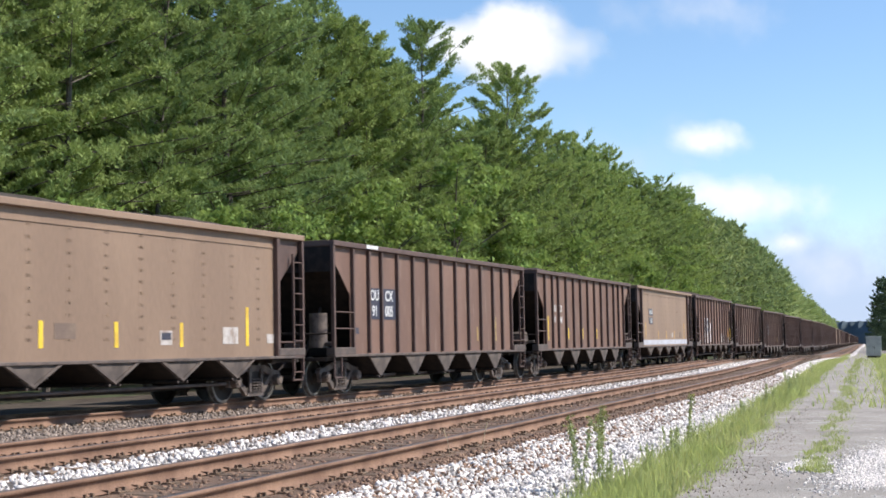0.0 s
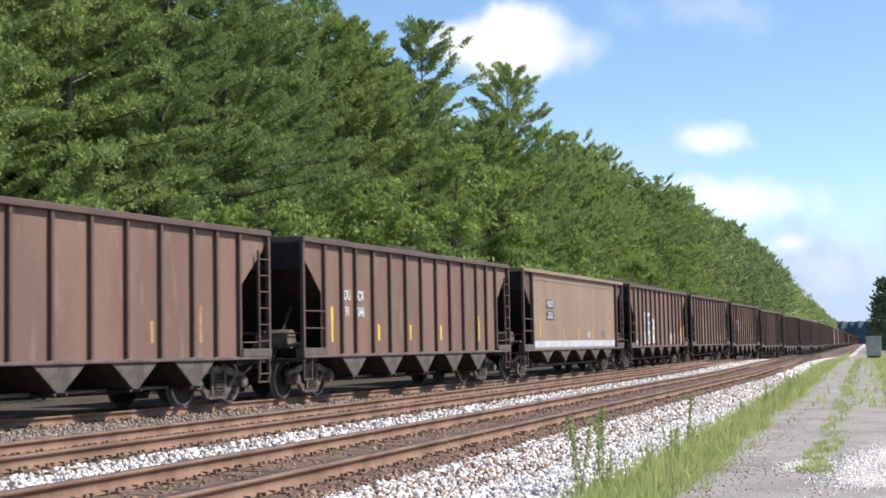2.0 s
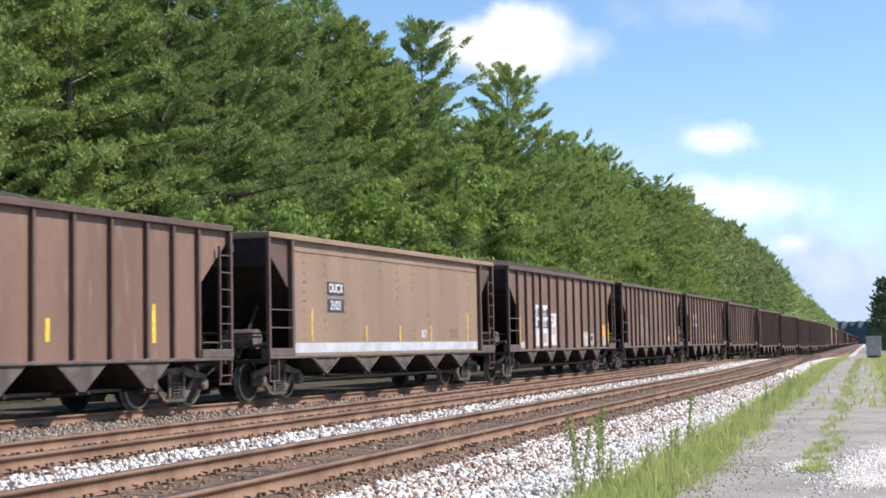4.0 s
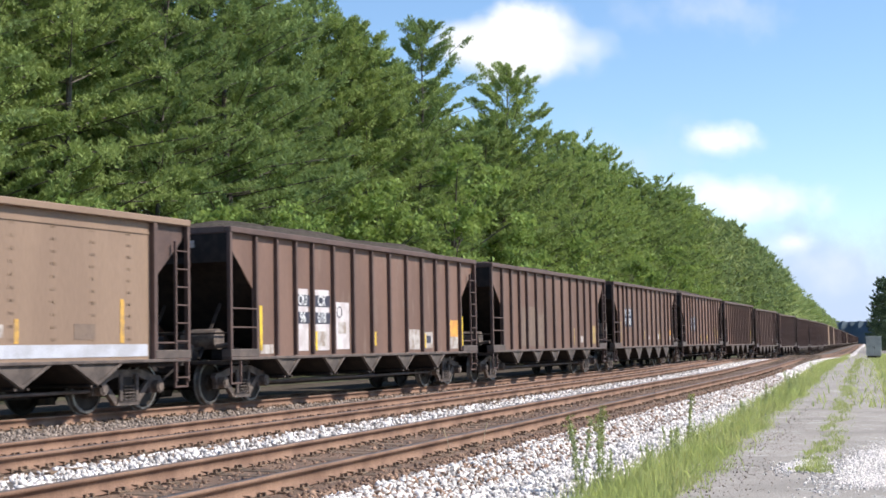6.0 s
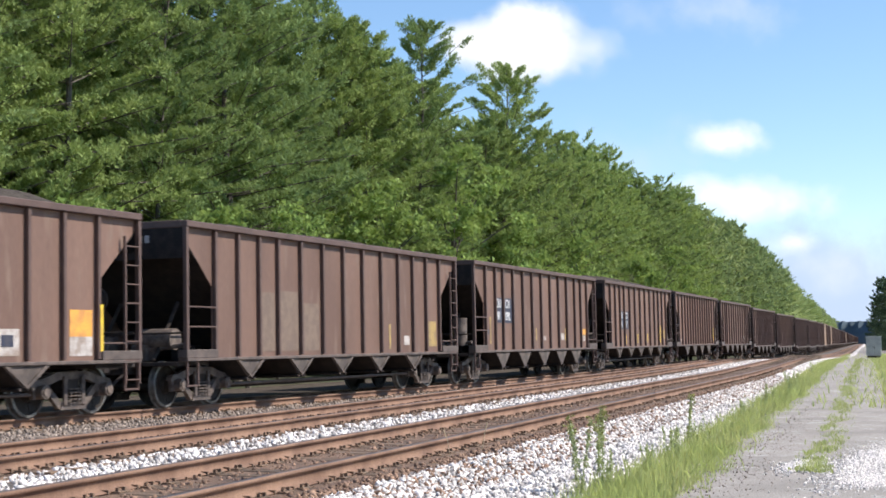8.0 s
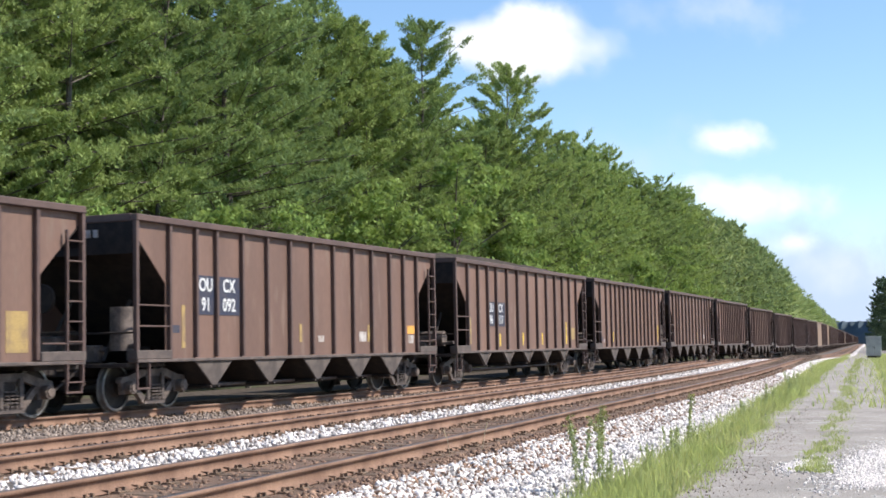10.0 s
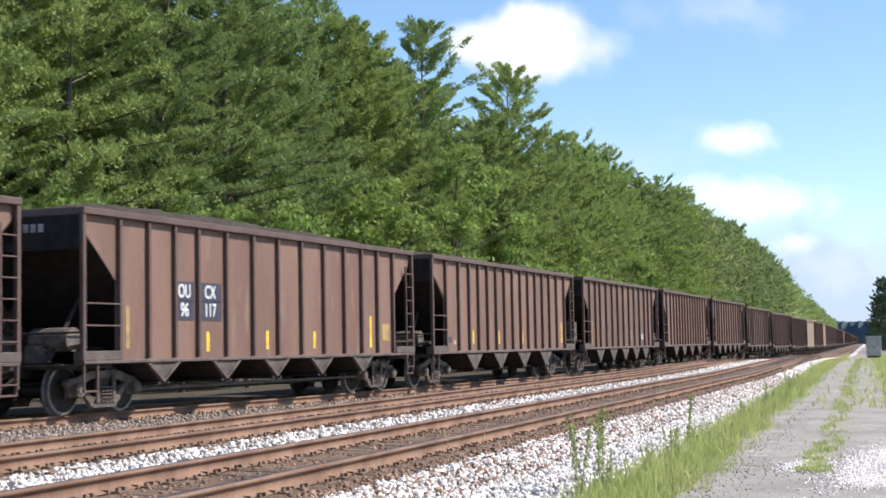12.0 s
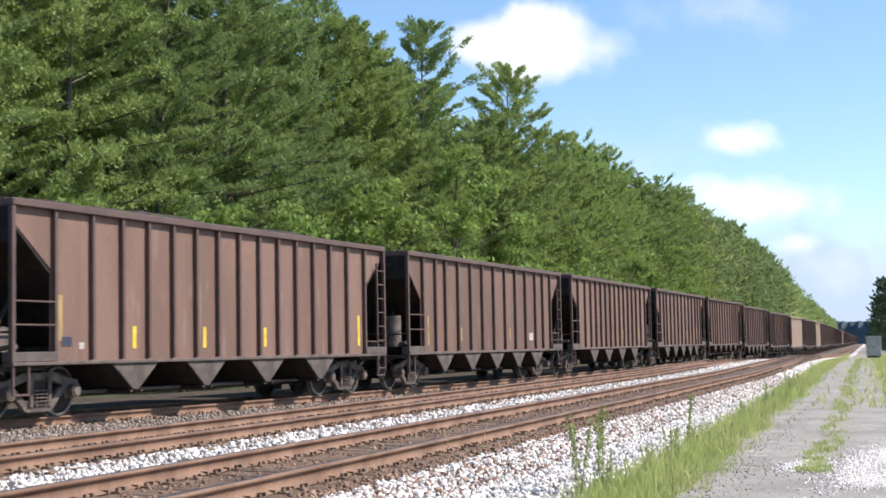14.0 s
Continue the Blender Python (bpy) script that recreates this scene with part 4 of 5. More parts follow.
# ---- trees ----
def leaf_mesh(name, centres, radii, per, size, mat, seed, droop=0.0, aspect=2.6, flat=0.62):
    """Small pointed leaves or needle tufts scattered round clump centres."""
    r = np.random.RandomState(seed)
    c = np.repeat(np.asarray(centres), per, 0)
    rad = np.repeat(np.asarray(radii), per)
    n = len(c)
    d = r.normal(size=(n, 3))
    d /= np.linalg.norm(d, axis=1, keepdims=True)
    p = c + d * (rad * r.rand(n) ** 0.45)[:, None] * np.array([1, 1, flat])
    a = d + 0.7 * r.normal(size=(n, 3)) + np.array([0, 0, 0.25 - droop])
    a /= np.linalg.norm(a, axis=1, keepdims=True)
    b = np.cross(a, r.normal(size=(n, 3)))
    b /= np.linalg.norm(b, axis=1, keepdims=True) + 1e-6
    ln = (size * r.uniform(0.6, 1.4, n))[:, None]
    w = ln / aspect
    v = np.stack([p - a * ln * 0.5 + b * w * 0.5, p + a * ln * 0.5, p - a * ln * 0.35 - b * w * 0.6], 1).reshape(-1, 3)
    return raw_mesh(name, v, 3, mat)


def spray_mesh(name, clumps, per, size, mat, seed):
    """Needle tufts on drawn-out, domed sprays; a clump is (centre, outward direction, half length)."""
    r = np.random.RandomState(seed)
    c = np.repeat(np.array([k[0] for k in clumps]), per, 0)
    a = np.repeat(np.array([k[1] for k in clumps]), per, 0)
    ln = np.repeat(np.array([k[2] for k in clumps]), per)[:, None]
    n = len(c)
    b = np.cross(np.array([0, 0, 1.0]), a)
    b /= np.linalg.norm(b, axis=1, keepdims=True) + 1e-6
    d = r.normal(size=(n, 3))
    d /= np.linalg.norm(d, axis=1, keepdims=True)
    d *= r.rand(n, 1) ** 0.4
    d[:, 2] = np.where(d[:, 2] < -0.25, -d[:, 2], d[:, 2])
    away = a * d[:, :1] + b * d[:, 1:2] * 0.68
    away[:, 2] += d[:, 2] * 0.46
    p = c + away * ln
    t = away + np.array([0, 0, 0.35]) + 0.45 * r.normal(size=(n, 3))
    t /= np.linalg.norm(t, axis=1, keepdims=True)
    w = np.cross(t, r.normal(size=(n, 3)))
    w /= np.linalg.norm(w, axis=1, keepdims=True) + 1e-6
    h = (size * r.uniform(0.6, 1.35, n))[:, None]
    v = np.stack([p - t * h * 0.4 + w * h * 0.19, p + t * h * 0.6, p - t * h * 0.4 - w * h * 0.19], 1).reshape(-1, 3)
    return raw_mesh(name, v, 3, mat)


def pine_tree(seed, height, crown_from, spread, mat=None, per=150, size=0.19):
    r = random.Random(seed)
    tree = thing("pine_tree", "tall green pine with a ragged crown at the wood's edge", "tree", "trees along the line")
    bm = bmesh.new()
    pts, x, y = [], 0.0, 0.0
    n = 9
    for i in range(n + 1):
        pts.append(Vector((x, y, height * i / n - 0.1)))
        x, y = x + r.uniform(-0.12, 0.12), y + r.uniform(-0.12, 0.12)
    for i in range(n):
        rod(bm, pts[i], pts[i + 1], 0.19 * (1 - 0.88 * i / n), 0.19 * (1 - 0.88 * (i + 1) / n), 7)
    clumps = []
    z = crown_from
    while z < height - 0.5:
        f = (z - crown_from) / (height - crown_from)
        reach = spread * (0.72 + 0.42 * math.sin(math.pi * min(1, f * 0.75 + 0.18))) * (1 - f ** 3.6) + 0.6
        base = pts[min(n, int(z / height * n))]
        turn = r.uniform(0, 6.283)
        count = r.randint(4, 6)
        for k in range(count):
            ang, ln = turn + 6.283 * k / count + r.uniform(-0.35, 0.35), reach * r.uniform(0.6, 1.15)
            up = r.uniform(-0.12, 0.30) + 0.55 * f
            root = Vector((base.x, base.y, z + r.uniform(-0.2, 0.2)))
            out = Vector((math.cos(ang), math.sin(ang), up))
            tip = root + out * ln
            rod(bm, root, tip, 0.045 * (1.2 - f), 0.012, 4)
            q = 0.98
            while ln * q > 0.35 and q > 0.25:
                pos = root.lerp(tip, q)
                big = r.uniform(0.52, 0.88) * (1.0 - 0.18 * f)
                sway = Vector((r.uniform(-0.3, 0.3), r.uniform(-0.3, 0.3), r.uniform(-0.05, 0.2)))
                clumps.append((tuple(pos + sway), tuple((out + Vector((r.uniform(-0.4, 0.4), r.uniform(-0.4, 0.4), 0.1))).normalized()), big))
                q -= 0.85 / ln * r.uniform(0.8, 1.2)
        z += r.uniform(0.75, 1.05) * (1 - 0.35 * f)
    for k in range(4):
        clumps.append(((pts[n].x + r.uniform(-0.2, 0.2), pts[n].y + r.uniform(-0.2, 0.2), height - 0.25 * k), (r.uniform(-0.6, 0.6), r.uniform(-0.6, 0.6), 0.75), 0.5))
    part("trunk", bm, BARK, tree)
    part("crown", spray_mesh("crown", clumps, per, size, mat or PINE, seed), None, tree, "feathery sprays of green needles")
    return tree


def broad_tree(seed, height, spread, per=80, size=0.20):
    r = random.Random(seed)
    tree = thing("broadleaf_tree", "young leafy tree of lighter green at the wood's edge", "tree", "trees along the line")
    bm = bmesh.new()
    rod(bm, (0, 0, -0.1), (0.1, 0.05, height * 0.55), 0.12, 0.07, 7)
    centres, radii = [], []
    for k in range(26):
        ang, f = r.uniform(0, 6.283), r.random()
        ln = spread * math.sqrt(r.random()) * (0.65 + 0.6 * math.sin(math.pi * (0.15 + 0.8 * f)))
        tip = Vector((math.cos(ang) * ln, math.sin(ang) * ln, height * (0.16 + 0.84 * f) * (1 - 0.12 * ln / spread)))
        rod(bm, (0.05, 0.02, min(tip.z * 0.7, height * 0.5)), tip, 0.04, 0.01, 4)
        for q in range(3):
            centres.append((tip.x + r.uniform(-0.5, 0.5), tip.y + r.uniform(-0.5, 0.5), max(0.3, tip.z + r.uniform(-0.5, 0.4))))
            radii.append(r.uniform(0.4, 0.8))
    part("trunk", bm, BARK, tree)
    part("crown", leaf_mesh("crown", centres, radii, per, size, BROAD, seed, droop=0.3, aspect=1.6), None, tree, "clumps of light green leaves")
    return tree


def tree_spot(s, lat):
    p = place(np.array([s]), lat, 0.0, False)[0]
    return float(p[0]), float(p[1])


HEIGHTS = [19.0, 20.0, 18.5, 20.5, 17.5]
pines = [pine_tree(11 + k, h, c, w) for k, (h, c, w) in enumerate(zip(HEIGHTS, (2.2, 3.4, 2.0, 4.2, 2.5), (3.4, 3.2, 3.6, 3.1, 3.4)))]
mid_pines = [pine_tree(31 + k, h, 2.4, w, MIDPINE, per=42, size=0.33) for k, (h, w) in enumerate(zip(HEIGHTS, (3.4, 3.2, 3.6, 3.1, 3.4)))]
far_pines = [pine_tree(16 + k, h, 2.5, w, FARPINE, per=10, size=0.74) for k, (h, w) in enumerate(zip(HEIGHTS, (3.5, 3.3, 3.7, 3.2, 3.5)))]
far_dark = [pine_tree(41, 19.0, 1.5, 3.6, FARLEAF, per=20, size=0.62), pine_tree(42, 17.5, 1.5, 3.8, FARLEAF, per=20, size=0.62), pine_tree(43, 20.0, 1.5, 3.4, FARLEAF, per=20, size=0.62)]
broads = [broad_tree(21, 7.5, 2.6), broad_tree(22, 5.5, 2.2), broad_tree(23, 9.5, 2.9)]
forest_rng = random.Random(77)
taken = set()


def plant(stock, k, s, lat, z=-0.45, scale=1.0):
    x, y = tree_spot(s, lat)
    m = pose(x, y, z - float(ground_dip(y)), forest_rng.uniform(-2, 2), forest_rng.uniform(-2, 2), forest_rng.uniform(0, 360))
    if stock[k] not in taken:
        taken.add(stock[k])
        ob = stock[k]
        ob.scale = (scale,) * 3
        ob.matrix_basis = m @ Matrix.Diagonal((scale, scale, scale, 1))
    else:
        ob = copy_thing(stock[k], m)
        ob.scale = (scale,) * 3
    return ob


def canopy(s):
    """Height of the wood's edge along the line."""
    return float(np.interp(s, [50, 62, 73, 79, 87, 100, 110, 122, 170, 215, 285, 350, 400, 500, 700], [18.8, 18.6, 18.3, 16.3, 16.4, 17.7, 16.6, 17.9, 18.2, 18.2, 19.9, 19.4, 18.6, 17.2, 15.6]))


for row, (lat, step, s0, s1) in enumerate(((-13.2, 4.1, 24, 330), (-16.8, 4.2, 30, 330), (-21.0, 4.4, 34, 300), (-25.5, 5.2, 40, 240))):
    s = s0
    while s < s1:
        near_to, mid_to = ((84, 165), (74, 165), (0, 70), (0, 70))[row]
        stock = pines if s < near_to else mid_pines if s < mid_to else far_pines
        k = forest_rng.randrange(5)
        plant(stock, k, s + forest_rng.uniform(-1.2, 1.2), lat + forest_rng.uniform(-1.3, 1.3), scale=canopy(s) * forest_rng.uniform(0.85, 1.05) / HEIGHTS[k])
        s += step * (1 + max(0, s - 150) / 420)
s = 26.0
while s < 330:
    plant(broads, forest_rng.randrange(3), s, -10.6 + forest_rng.uniform(-1.0, 0.8), scale=forest_rng.uniform(0.7, 1.15))
    s += forest_rng.uniform(3.4, 7.4) * (1 + s / 200)
for s in (64, 72, 81, 88, 94, 100, 107, 116, 128):
    plant(broads, forest_rng.randrange(3), s, -9.9 + forest_rng.uniform(-0.5, 0.5), scale=forest_rng.uniform(1.05, 1.35))
plant(pines, 2, 90.5, -12.6, scale=19.4 / 18.5)
# the wood's far reach
far_v = []
for k in range(210):
    s = 332 + 3.3 * k + forest_rng.uniform(-1.5, 1.5)
    x, y = tree_spot(s, (-13.2, -16.8)[k % 2] + forest_rng.uniform(-1.5, 1.5))
    me = far_pines[k % 5].children[1].data
    co = np.empty(len(me.vertices) * 3, np.float32)
    me.vertices.foreach_get("co", co)
    size, ang = canopy(s) * forest_rng.uniform(0.90, 1.04) / HEIGHTS[k % 5], forest_rng.uniform(0, 6.283)
    turn = np.array([[math.cos(ang), math.sin(ang), 0], [-math.sin(ang), math.cos(ang), 0], [0, 0, 1]])
    far_v.append(co.reshape(-1, 3) @ turn * size + np.array([x, y, -0.45 - float(ground_dip(y))]))
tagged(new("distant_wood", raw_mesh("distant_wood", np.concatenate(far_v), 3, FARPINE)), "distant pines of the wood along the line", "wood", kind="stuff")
# the far side of the road
for k in range(26):
    y = 215 + 11 * k + forest_rng.uniform(-4, 4)
    x = -0.112 * y + forest_rng.uniform(0, 8) * (1 + k / 18)
    ob = plant(far_dark, forest_rng.randrange(3), 100, 0, scale=forest_rng.uniform(0.50, 0.60))
    ob.location = (x, y, -0.4 - float(ground_dip(y)))
forest_floor = setting("forest_floor", sweep([(-60, -0.2), (-30, -0.3), (-14, -0.42), (-8.9, -0.52)], STATIONS, False, mat=LITTER, name="forest_floor"), "shaded leaf litter under the trees", "forest floor")
ur = np.random.RandomState(9)
us, ul = ur.uniform(20, 320, 1500), ur.uniform(-36, -17, 1500)
uc = np.stack([np.interp(us, GRID, LINES[False][0]) + ul * np.cos(heading(us, False)), np.interp(us, GRID, LINES[False][1]) + ul * np.sin(heading(us, False)), ur.uniform(0.2, 4.0, 1500)], -1)
tagged(new("undergrowth", leaf_mesh("undergrowth", uc, ur.uniform(0.5, 1.2, 1500), 26, 0.34, BROAD, 31, droop=0.2, aspect=1.8)), "dense leafy undergrowth below the pines", "undergrowth", kind="stuff")

# distance
hv = []
for k in range(400):
    a = radians(-20 + k * 0.15)
    d = 900.0
    hgt = 5 + 4 * noise.noise((k * 0.035, 1.0, 0.0)) + 0.9 * noise.noise((k * 0.9, 5.0, 0.0)) + 0.8 * noise.noise((k * 2.3, 2.0, 0.0))
    hv.append((d * math.sin(a - radians(6)), d * math.cos(a - radians(6)), hgt))
hverts, hf = [], []
for x, y, h in hv:
    hverts += [(x, y, -5), (x, y, h + 6), (x * 1.015, y * 1.015, -5)]
for i in range(len(hv) - 1):
    hf += [(3 * i, 3 * i + 3, 3 * i + 4, 3 * i + 1), (3 * i + 1, 3 * i + 4, 3 * i + 5, 3 * i + 2)]
tagged(new("backdrop", raw_mesh("backdrop", hverts, hf, HAZEHILL)), "dark wooded rise at the end of the line", "wooded hill", kind="structure")


# ---- verge plants ----
def blades(name, label, pts, h0, h1, mat, seed, lean=0.35, width=0.012):
    r = np.random.RandomState(seed)
    n = len(pts)
    h = r.uniform(h0, h1, n)[:, None]
    ang = r.uniform(0, 6.283, n)
    side = np.stack([np.cos(ang), np.sin(ang), np.zeros(n)], -1) * width * (0.6 + r.rand(n, 1))
    tip = np.stack([r.normal(0, lean, n), r.normal(0, lean, n), np.ones(n)], -1) * h
    midp = tip * np.array([0.38, 0.38, 0.55])
    v = np.stack([pts - side, pts + side, pts + midp + side * 0.8, pts + tip, pts + midp - side * 0.8], 1).reshape(-1, 3)
    return tagged(new(name, raw_mesh(name, v, 5, mat)), label, "grass", kind="stuff")


gr = np.random.RandomState(4)


def scatter(n, y0, y1, off0, off1, z=-0.2, power=1.8, patchy=0.0, seed_off=0.0):
    y = y0 + (y1 - y0) * gr.rand(n) ** power
    t = np.where(gr.rand(n) < 0.5, gr.rand(n), gr.normal(0.5, 0.30, n))
    sway = np.array([0.12 * noise.noise((1.0, b * 0.7, off0 * 3)) + 0.08 * noise.noise((5.0, b * 2.1, off0 * 3)) for b in y])
    x = road_line(y, 0.0) + off0 + (off1 - off0) * t + sway
    if patchy:
        keep = np.array([0.6 * noise.noise((a * 2.2 + b * 0.25 + seed_off, b * 0.18, 2.0)) + 0.5 * noise.noise((a * 5.0, b * 0.9 + seed_off, 4.0)) > patchy - 0.5 + e for a, b, e in zip(x, y, gr.normal(0, 0.16, n))])
        x, y = x[keep], y[keep]
    return np.stack([x, y, z - ground_dip(y)], -1)


blades("verge_grass", "bright green grass along the edge of the ballast", scatter(42000, 11, 120, -2.80, -1.93, power=1.8, patchy=0.36), 0.04, 0.17, GRASS, 51, width=0.0055)
blades("verge_grass", "thick grass of the verge farther along", scatter(9000, 40, 190, -2.75, -1.95, power=1.0), 0.06, 0.26, GRASS, 57, width=0.014)
blades("verge_grass", "taller sparse grass stems of the verge", scatter(8000, 11, 120, -2.85, -2.0, power=1.6), 0.14, 0.32, GRASS, 55, lean=0.22, width=0.004)
blades("verge_grass", "thin grass spreading on to the road's edge", scatter(9000, 11, 90, -2.2, -1.75, patchy=0.5), 0.03, 0.09, GRASS, 52, width=0.006)
blades("verge_grass", "patchy grass between the wheel tracks of the road", scatter(26000, 18, 150, -0.92, -0.46, z=-0.155, power=1.45, patchy=0.56, seed_off=9.0), 0.02, 0.07, GRASS, 53, width=0.005)
blades("verge_grass", "rough grass on the far edge of the road", scatter(22000, 34, 190, 0.3, 6.0, z=-0.17, power=1.4), 0.08, 0.36, GRASS, 54, width=0.016)


stones("road_gravel", "small grey stones scattered on the road", STONE_G, 12000, 11, 46, D3 + 4.2, D3 + 10.5, 0.011, lambda lat, s: np.full(len(lat), -0.172), 8)


def road_heap(seed, n, x0, y0, rx, ry):
    """Thin spread of white stone lying on the road."""
    r = np.random.RandomState(seed)
    p = np.stack([x0 + rx * r.normal(size=n), y0 + ry * r.normal(size=n), np.full(n, -0.152)], -1)
    tagged(new("road_gravel", stone_mesh("road_gravel", p, 0.013, STONE_W, r)), "patch of white stone spilt on the road", "gravel", kind="stuff")


road_heap(61, 6500, -2.28, 20.4, 0.20, 1.9)
road_heap(62, 2200, -3.02, 18.9, 0.12, 0.5)
road_heap(63, 2600, -2.02, 17.5, 0.18, 0.5)


def weed(x, y, h, seed, bushy=1.0, flower=False):
    r = random.Random(seed)
    w = thing("weed", "tall green roadside weed with narrow leaves" + (" and pale seed heads" if flower else ""), "weed", "weeds on the verge", m=pose(x, y, -0.22))
    cs, tops = [], []
    for k in range(max(1, int(round(2.4 * bushy)))):
        foot = Vector((r.uniform(-0.05, 0.05) * bushy, r.uniform(-0.05, 0.05) * bushy, 0))
        hh = h * r.uniform(0.72, 1.0)
        top = foot + Vector((r.uniform(-0.09, 0.09) * bushy, r.uniform(-0.09, 0.09) * bushy, hh))
        bm = rod(bmesh.new(), foot, top, 0.006, 0.003, 5)
        part("stem", bm, WEED, w)
        cs += [tuple(foot.lerp(top, r.uniform(0.1, 0.98))) for _ in range(int(24 * hh / 0.6))]
        tops.append(top)
    part("foliage", leaf_mesh("foliage", cs, [0.012 + 0.022 * (1.1 - c[2] / h) for c in cs], 3, 0.095, WEED, seed, droop=-0.9, aspect=7.0), None, w)
    if flower:
        for top in tops:
            hs = [(top.x + r.uniform(-0.05, 0.05), top.y + r.uniform(-0.05, 0.05), top.z + r.uniform(-0.16, 0.03)) for _ in range(14)]
            part("seed_head", leaf_mesh("seed_head", hs, [0.028] * 14, 7, 0.03, SEED, seed + 3), None, w, "pale feathery seed head")
    return w


WEEDS = [(-4.58, 14.85, 0.95, 2.4, True), (-4.40, 15.1, 0.55, 1.0, False), (-4.75, 17.8, 0.40, 1.1, False), (-4.82, 18.3, 0.36, 1.0, False), (-4.86, 19.5, 0.55, 1.5, False), (-4.95, 20.0, 0.42, 1.0, False),
         (-5.25, 22.2, 0.86, 1.0, True), (-5.3, 22.7, 0.42, 1.2, False), (-5.88, 29.2, 0.52, 1.0, False), (-5.95, 29.9, 0.38, 1.0, False), (-6.4, 35.0, 0.62, 1.0, False), (-6.5, 35.8, 0.6, 1.0, False), (-7.25, 43.4, 0.75, 2.6, False), (-7.3, 44.2, 0.7, 2.2, False), (-9.3, 61.0, 0.7, 1.8, False)]
for i, (x, y, h, bu, fl) in enumerate(WEEDS):
    weed(x, y, h, 200 + i, bu, fl)


def straw(x, y, z, h, lean, seed):
    r = random.Random(seed)
    t = thing("dry_stalk", "single dry straw-coloured grass stalk by the rail", "grass stalk", "dry stalks", m=pose(x, y, z))
    bm = bmesh.new()
    rod(bm, (0, 0, 0), (lean * 0.4, 0.02, h * 0.6), 0.005, 0.004, 4)
    rod(bm, (lean * 0.4, 0.02, h * 0.6), (lean, 0.03, h), 0.004, 0.008, 4)
    part("stem", bm, STRAW, t)


p1 = place(np.array([16.2, 17.6]), D3 + 1.1, 0, True)
straw(float(p1[0][0]), float(p1[0][1]), -0.07, 0.36, -0.1, 1)
straw(float(p1[1][0]), float(p1[1][1]), -0.07, 0.38, 0.06, 2)

# ---- relay cabinet by the road ----
cab = thing("relay_cabinet", "weathered grey trackside relay cabinet beside the road", "cabinet", m=pose(*[float(v) for v in (-15.25, 135.0)], -0.36, 0, 0, 6))
part("body", boxes((-0.66, 0.66, -0.35, 0.35, 0.12, 1.78), bevel=0.02), CABINET, cab)
part("lid", boxes((-0.72, 0.72, -0.41, 0.41, 1.78, 1.86), bevel=0.02), CABINET, cab)
part("base", boxes((-0.55, 0.55, -0.3, 0.3, -0.05, 0.12)), DARK, cab)
for sx in (-1, 1):
    d = part("door", boxes((*sorted((sx * 0.02, sx * 0.58)), -0.372, -0.35, 0.2, 1.70), bevel=0.006), CABINET, cab)
    part("handle", boxes((*sorted((sx * 0.06, sx * 0.09)), -0.40, -0.372, 0.75, 0.95)), DARK, d)


# ---- clouds ----
def cloud_material(name, seed, density, bright, soft, tint, lumps):
    m = bpy.data.materials.new(name)
    m.use_nodes = True
    nt = m.node_tree
    n, ln = nt.nodes, nt.links
    n.clear()
    out, em, tr, mx = n.new("ShaderNodeOutputMaterial"), n.new("ShaderNodeEmission"), n.new("ShaderNodeBsdfTransparent"), n.new("ShaderNodeMixShader")
    tc = n.new("ShaderNodeTexCoord")
    mp = n.new("ShaderNodeMapping")
    mp.inputs["Location"].default_value = (seed, seed * 0.7, 0)
    ln.new(tc.outputs["Object"], mp.inputs[0])
    t = n.new("ShaderNodeTexNoise")
    t.inputs["Scale"].default_value, t.inputs["Detail"].default_value, t.inputs["Roughness"].default_value = 0.0085, 7, 0.52
    ln.new(mp.outputs[0], t.inputs["Vector"])
    g = n.new("ShaderNodeTexGradient")
    g.gradient_type = "SPHERICAL"
    gm = n.new("ShaderNodeMapping")
    gm.vector_type = "POINT"
    gm.inputs["Location"].default_value, gm.inputs["Scale"].default_value = (-1, -1, 0), (2, 2, 2)
    ln.new(tc.outputs["Generated"], gm.inputs[0])
    flat = n.new("ShaderNodeVectorMath")
    flat.operation = "MULTIPLY"
    flat.inputs[1].default_value = (1, 1, 0)
    ln.new(gm.outputs[0], flat.inputs[0])
    ln.new(flat.outputs[0], g.inputs[0])
    ad = n.new("ShaderNodeMath")
    ad.operation = "MULTIPLY_ADD"
    ln.new(g.outputs[1], ad.inputs[0])
    ad.inputs[1].default_value = lumps
    ln.new(t.outputs[0], ad.inputs[2])
    r = n.new("ShaderNodeMapRange")
    r.interpolation_type = "SMOOTHSTEP"
    r.inputs[1].default_value, r.inputs[2].default_value = 0.66, 0.66 + soft
    r.inputs[3].default_value, r.inputs[4].default_value = 0.0, density
    ln.new(ad.outputs[0], r.inputs[0])
    # away from the rim to nothing
    rim = n.new("ShaderNodeMapRange")
    rim.inputs[1].default_value, rim.inputs[2].default_value = 0.0, 0.25
    ln.new(g.outputs[1], rim.inputs[0])
    mul = n.new("ShaderNodeMath")
    mul.operation = "MULTIPLY"
    ln.new(r.outputs[0], mul.inputs[0])
    ln.new(rim.outputs[0], mul.inputs[1])
    em.inputs[0].default_value, em.inputs[1].default_value = (*tint, 1), bright
    ln.new(mul.outputs[0], mx.inputs[0])
    ln.new(tr.outputs[0], mx.inputs[1])
    ln.new(em.outputs[0], mx.inputs[2])
    ln.new(mx.outputs[0], out.inputs[0])
    return m


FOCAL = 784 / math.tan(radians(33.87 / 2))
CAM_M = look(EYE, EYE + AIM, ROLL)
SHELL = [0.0]


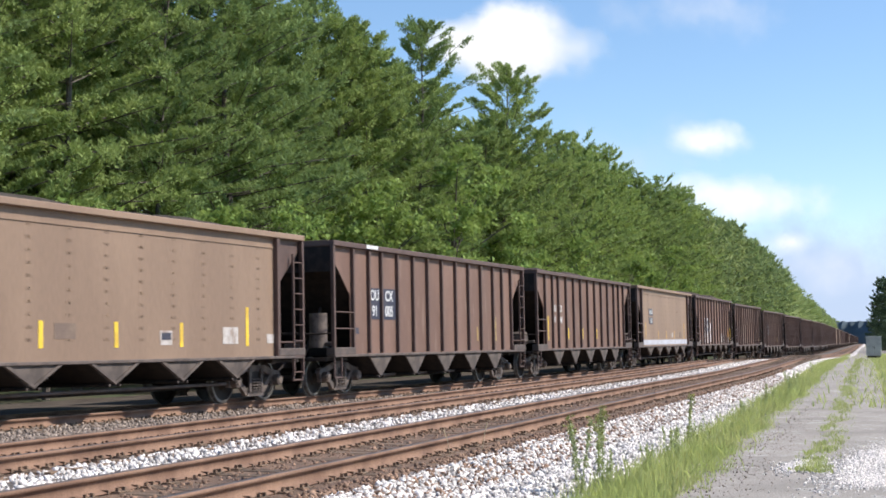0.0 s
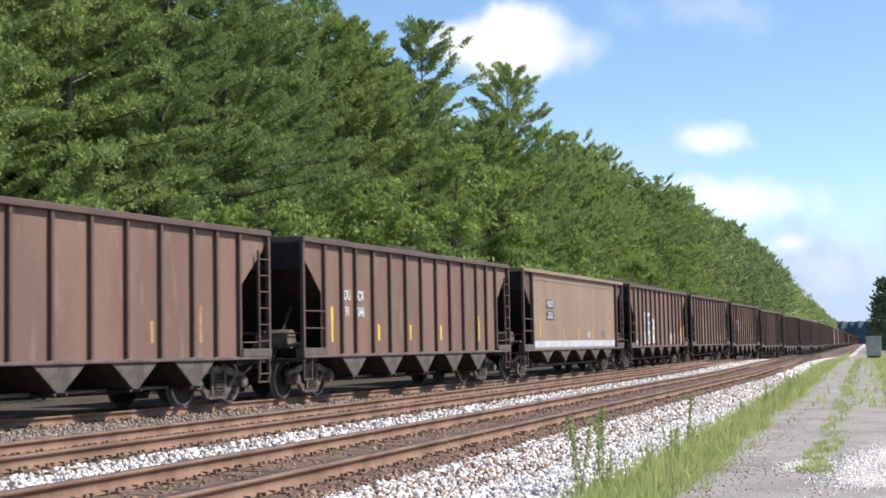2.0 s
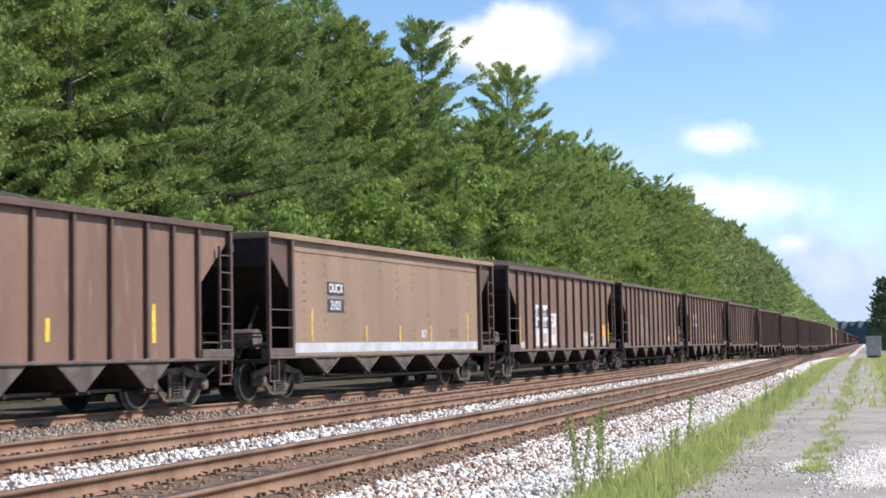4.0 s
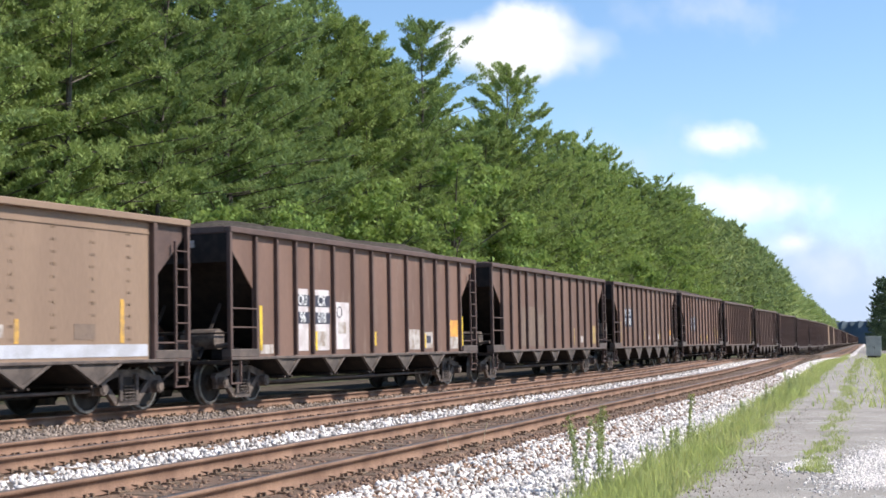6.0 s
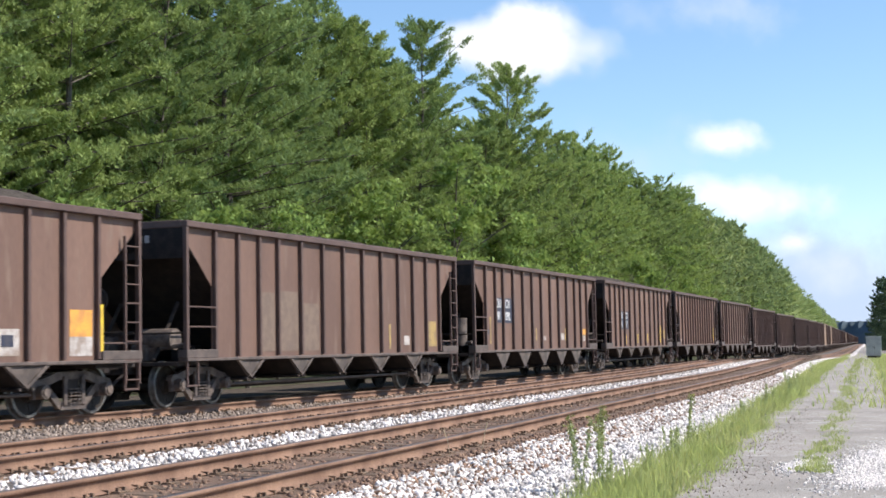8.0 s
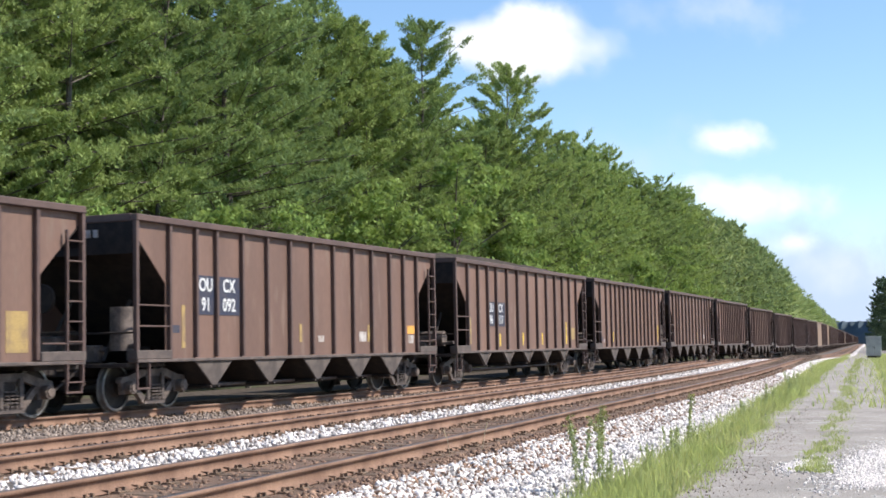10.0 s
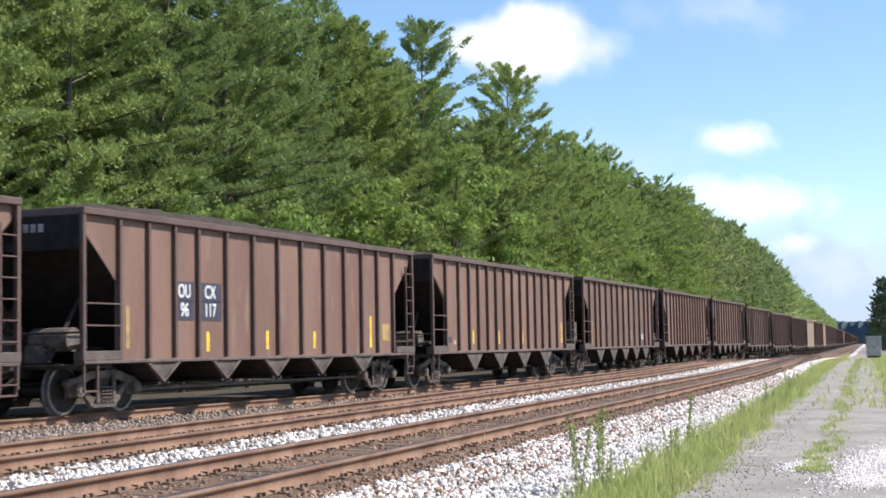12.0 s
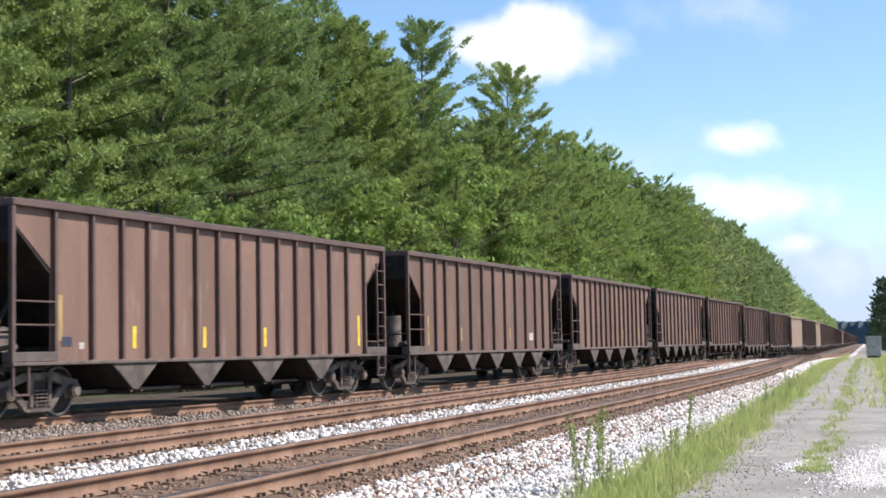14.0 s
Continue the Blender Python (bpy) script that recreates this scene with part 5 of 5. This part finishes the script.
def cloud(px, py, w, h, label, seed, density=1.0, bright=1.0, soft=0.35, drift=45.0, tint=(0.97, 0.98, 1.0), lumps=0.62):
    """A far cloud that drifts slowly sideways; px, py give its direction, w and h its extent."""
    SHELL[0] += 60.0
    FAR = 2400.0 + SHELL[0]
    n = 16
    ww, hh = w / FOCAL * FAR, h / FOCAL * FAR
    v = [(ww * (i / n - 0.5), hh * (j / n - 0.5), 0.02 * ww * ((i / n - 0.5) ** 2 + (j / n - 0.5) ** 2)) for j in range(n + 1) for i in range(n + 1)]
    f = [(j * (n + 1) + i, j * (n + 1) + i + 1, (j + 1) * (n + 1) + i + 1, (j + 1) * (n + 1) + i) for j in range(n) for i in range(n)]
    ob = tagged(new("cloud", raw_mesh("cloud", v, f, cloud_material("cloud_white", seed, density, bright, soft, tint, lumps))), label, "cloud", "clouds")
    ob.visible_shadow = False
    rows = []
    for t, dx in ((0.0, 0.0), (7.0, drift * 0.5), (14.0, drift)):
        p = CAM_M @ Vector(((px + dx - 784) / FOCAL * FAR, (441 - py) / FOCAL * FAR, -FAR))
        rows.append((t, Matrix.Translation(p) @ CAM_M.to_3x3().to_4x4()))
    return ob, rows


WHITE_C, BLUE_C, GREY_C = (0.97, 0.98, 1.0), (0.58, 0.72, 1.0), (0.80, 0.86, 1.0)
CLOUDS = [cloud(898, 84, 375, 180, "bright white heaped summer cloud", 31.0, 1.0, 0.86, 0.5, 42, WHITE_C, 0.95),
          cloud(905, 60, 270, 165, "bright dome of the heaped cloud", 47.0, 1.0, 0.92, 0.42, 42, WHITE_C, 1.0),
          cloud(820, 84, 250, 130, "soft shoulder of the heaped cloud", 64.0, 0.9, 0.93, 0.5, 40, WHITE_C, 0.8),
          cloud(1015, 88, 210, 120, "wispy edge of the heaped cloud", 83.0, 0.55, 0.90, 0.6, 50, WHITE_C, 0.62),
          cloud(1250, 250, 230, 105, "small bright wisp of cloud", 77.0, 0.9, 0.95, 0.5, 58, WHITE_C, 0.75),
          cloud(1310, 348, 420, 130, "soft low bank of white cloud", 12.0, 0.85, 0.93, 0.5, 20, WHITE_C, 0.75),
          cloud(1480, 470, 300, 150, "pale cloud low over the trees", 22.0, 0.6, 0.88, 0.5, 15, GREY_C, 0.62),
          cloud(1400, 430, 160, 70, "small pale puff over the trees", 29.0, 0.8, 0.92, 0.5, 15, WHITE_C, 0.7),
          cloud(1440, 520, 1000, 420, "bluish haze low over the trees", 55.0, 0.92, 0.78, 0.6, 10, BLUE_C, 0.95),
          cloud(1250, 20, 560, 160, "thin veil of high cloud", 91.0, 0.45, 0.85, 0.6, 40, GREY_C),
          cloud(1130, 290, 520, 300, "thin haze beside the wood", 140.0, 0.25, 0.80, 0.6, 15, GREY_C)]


# ---- motion of the train and the sky ----
def train_s(t):
    """Distance of the front post of the car that shows first in full."""
    return 20.62 - 8.89 * (t - 3) - 0.0040 * (t - 3) ** 2


def motions():
    times = [0.5 * k for k in range(29)]
    for j, car in TRAIN.items():
        rows = []
        for t in times:
            s = train_s(t) + PITCH_CAR * j + LB / 2 + (0.12 if j == 5 else 0.0)
            x, y, z = place(np.array([s]), 0.0, 0.0, False)[0]
            m = Matrix.Translation((float(x), float(y), float(z) - 0.755 * math.sin(SUPER))) @ Euler((0, -SUPER, float(heading(s, False)))).to_matrix().to_4x4()
            rows.append((t, m))
        walk(car, rows)
        if -2 <= j <= 8:
            for b in car.children:
                if b.name.startswith("bogie"):
                    for w in b.children:
                        if w.name.startswith("wheelset"):
                            at = w.matrix_basis.translation.copy()
                            walk(w, [(2 * k / 30, pose(*at, math.degrees((train_s(0) - train_s(2 * k / 30)) / 0.457) % 360)) for k in range(211)])
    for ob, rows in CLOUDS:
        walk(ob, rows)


motions()
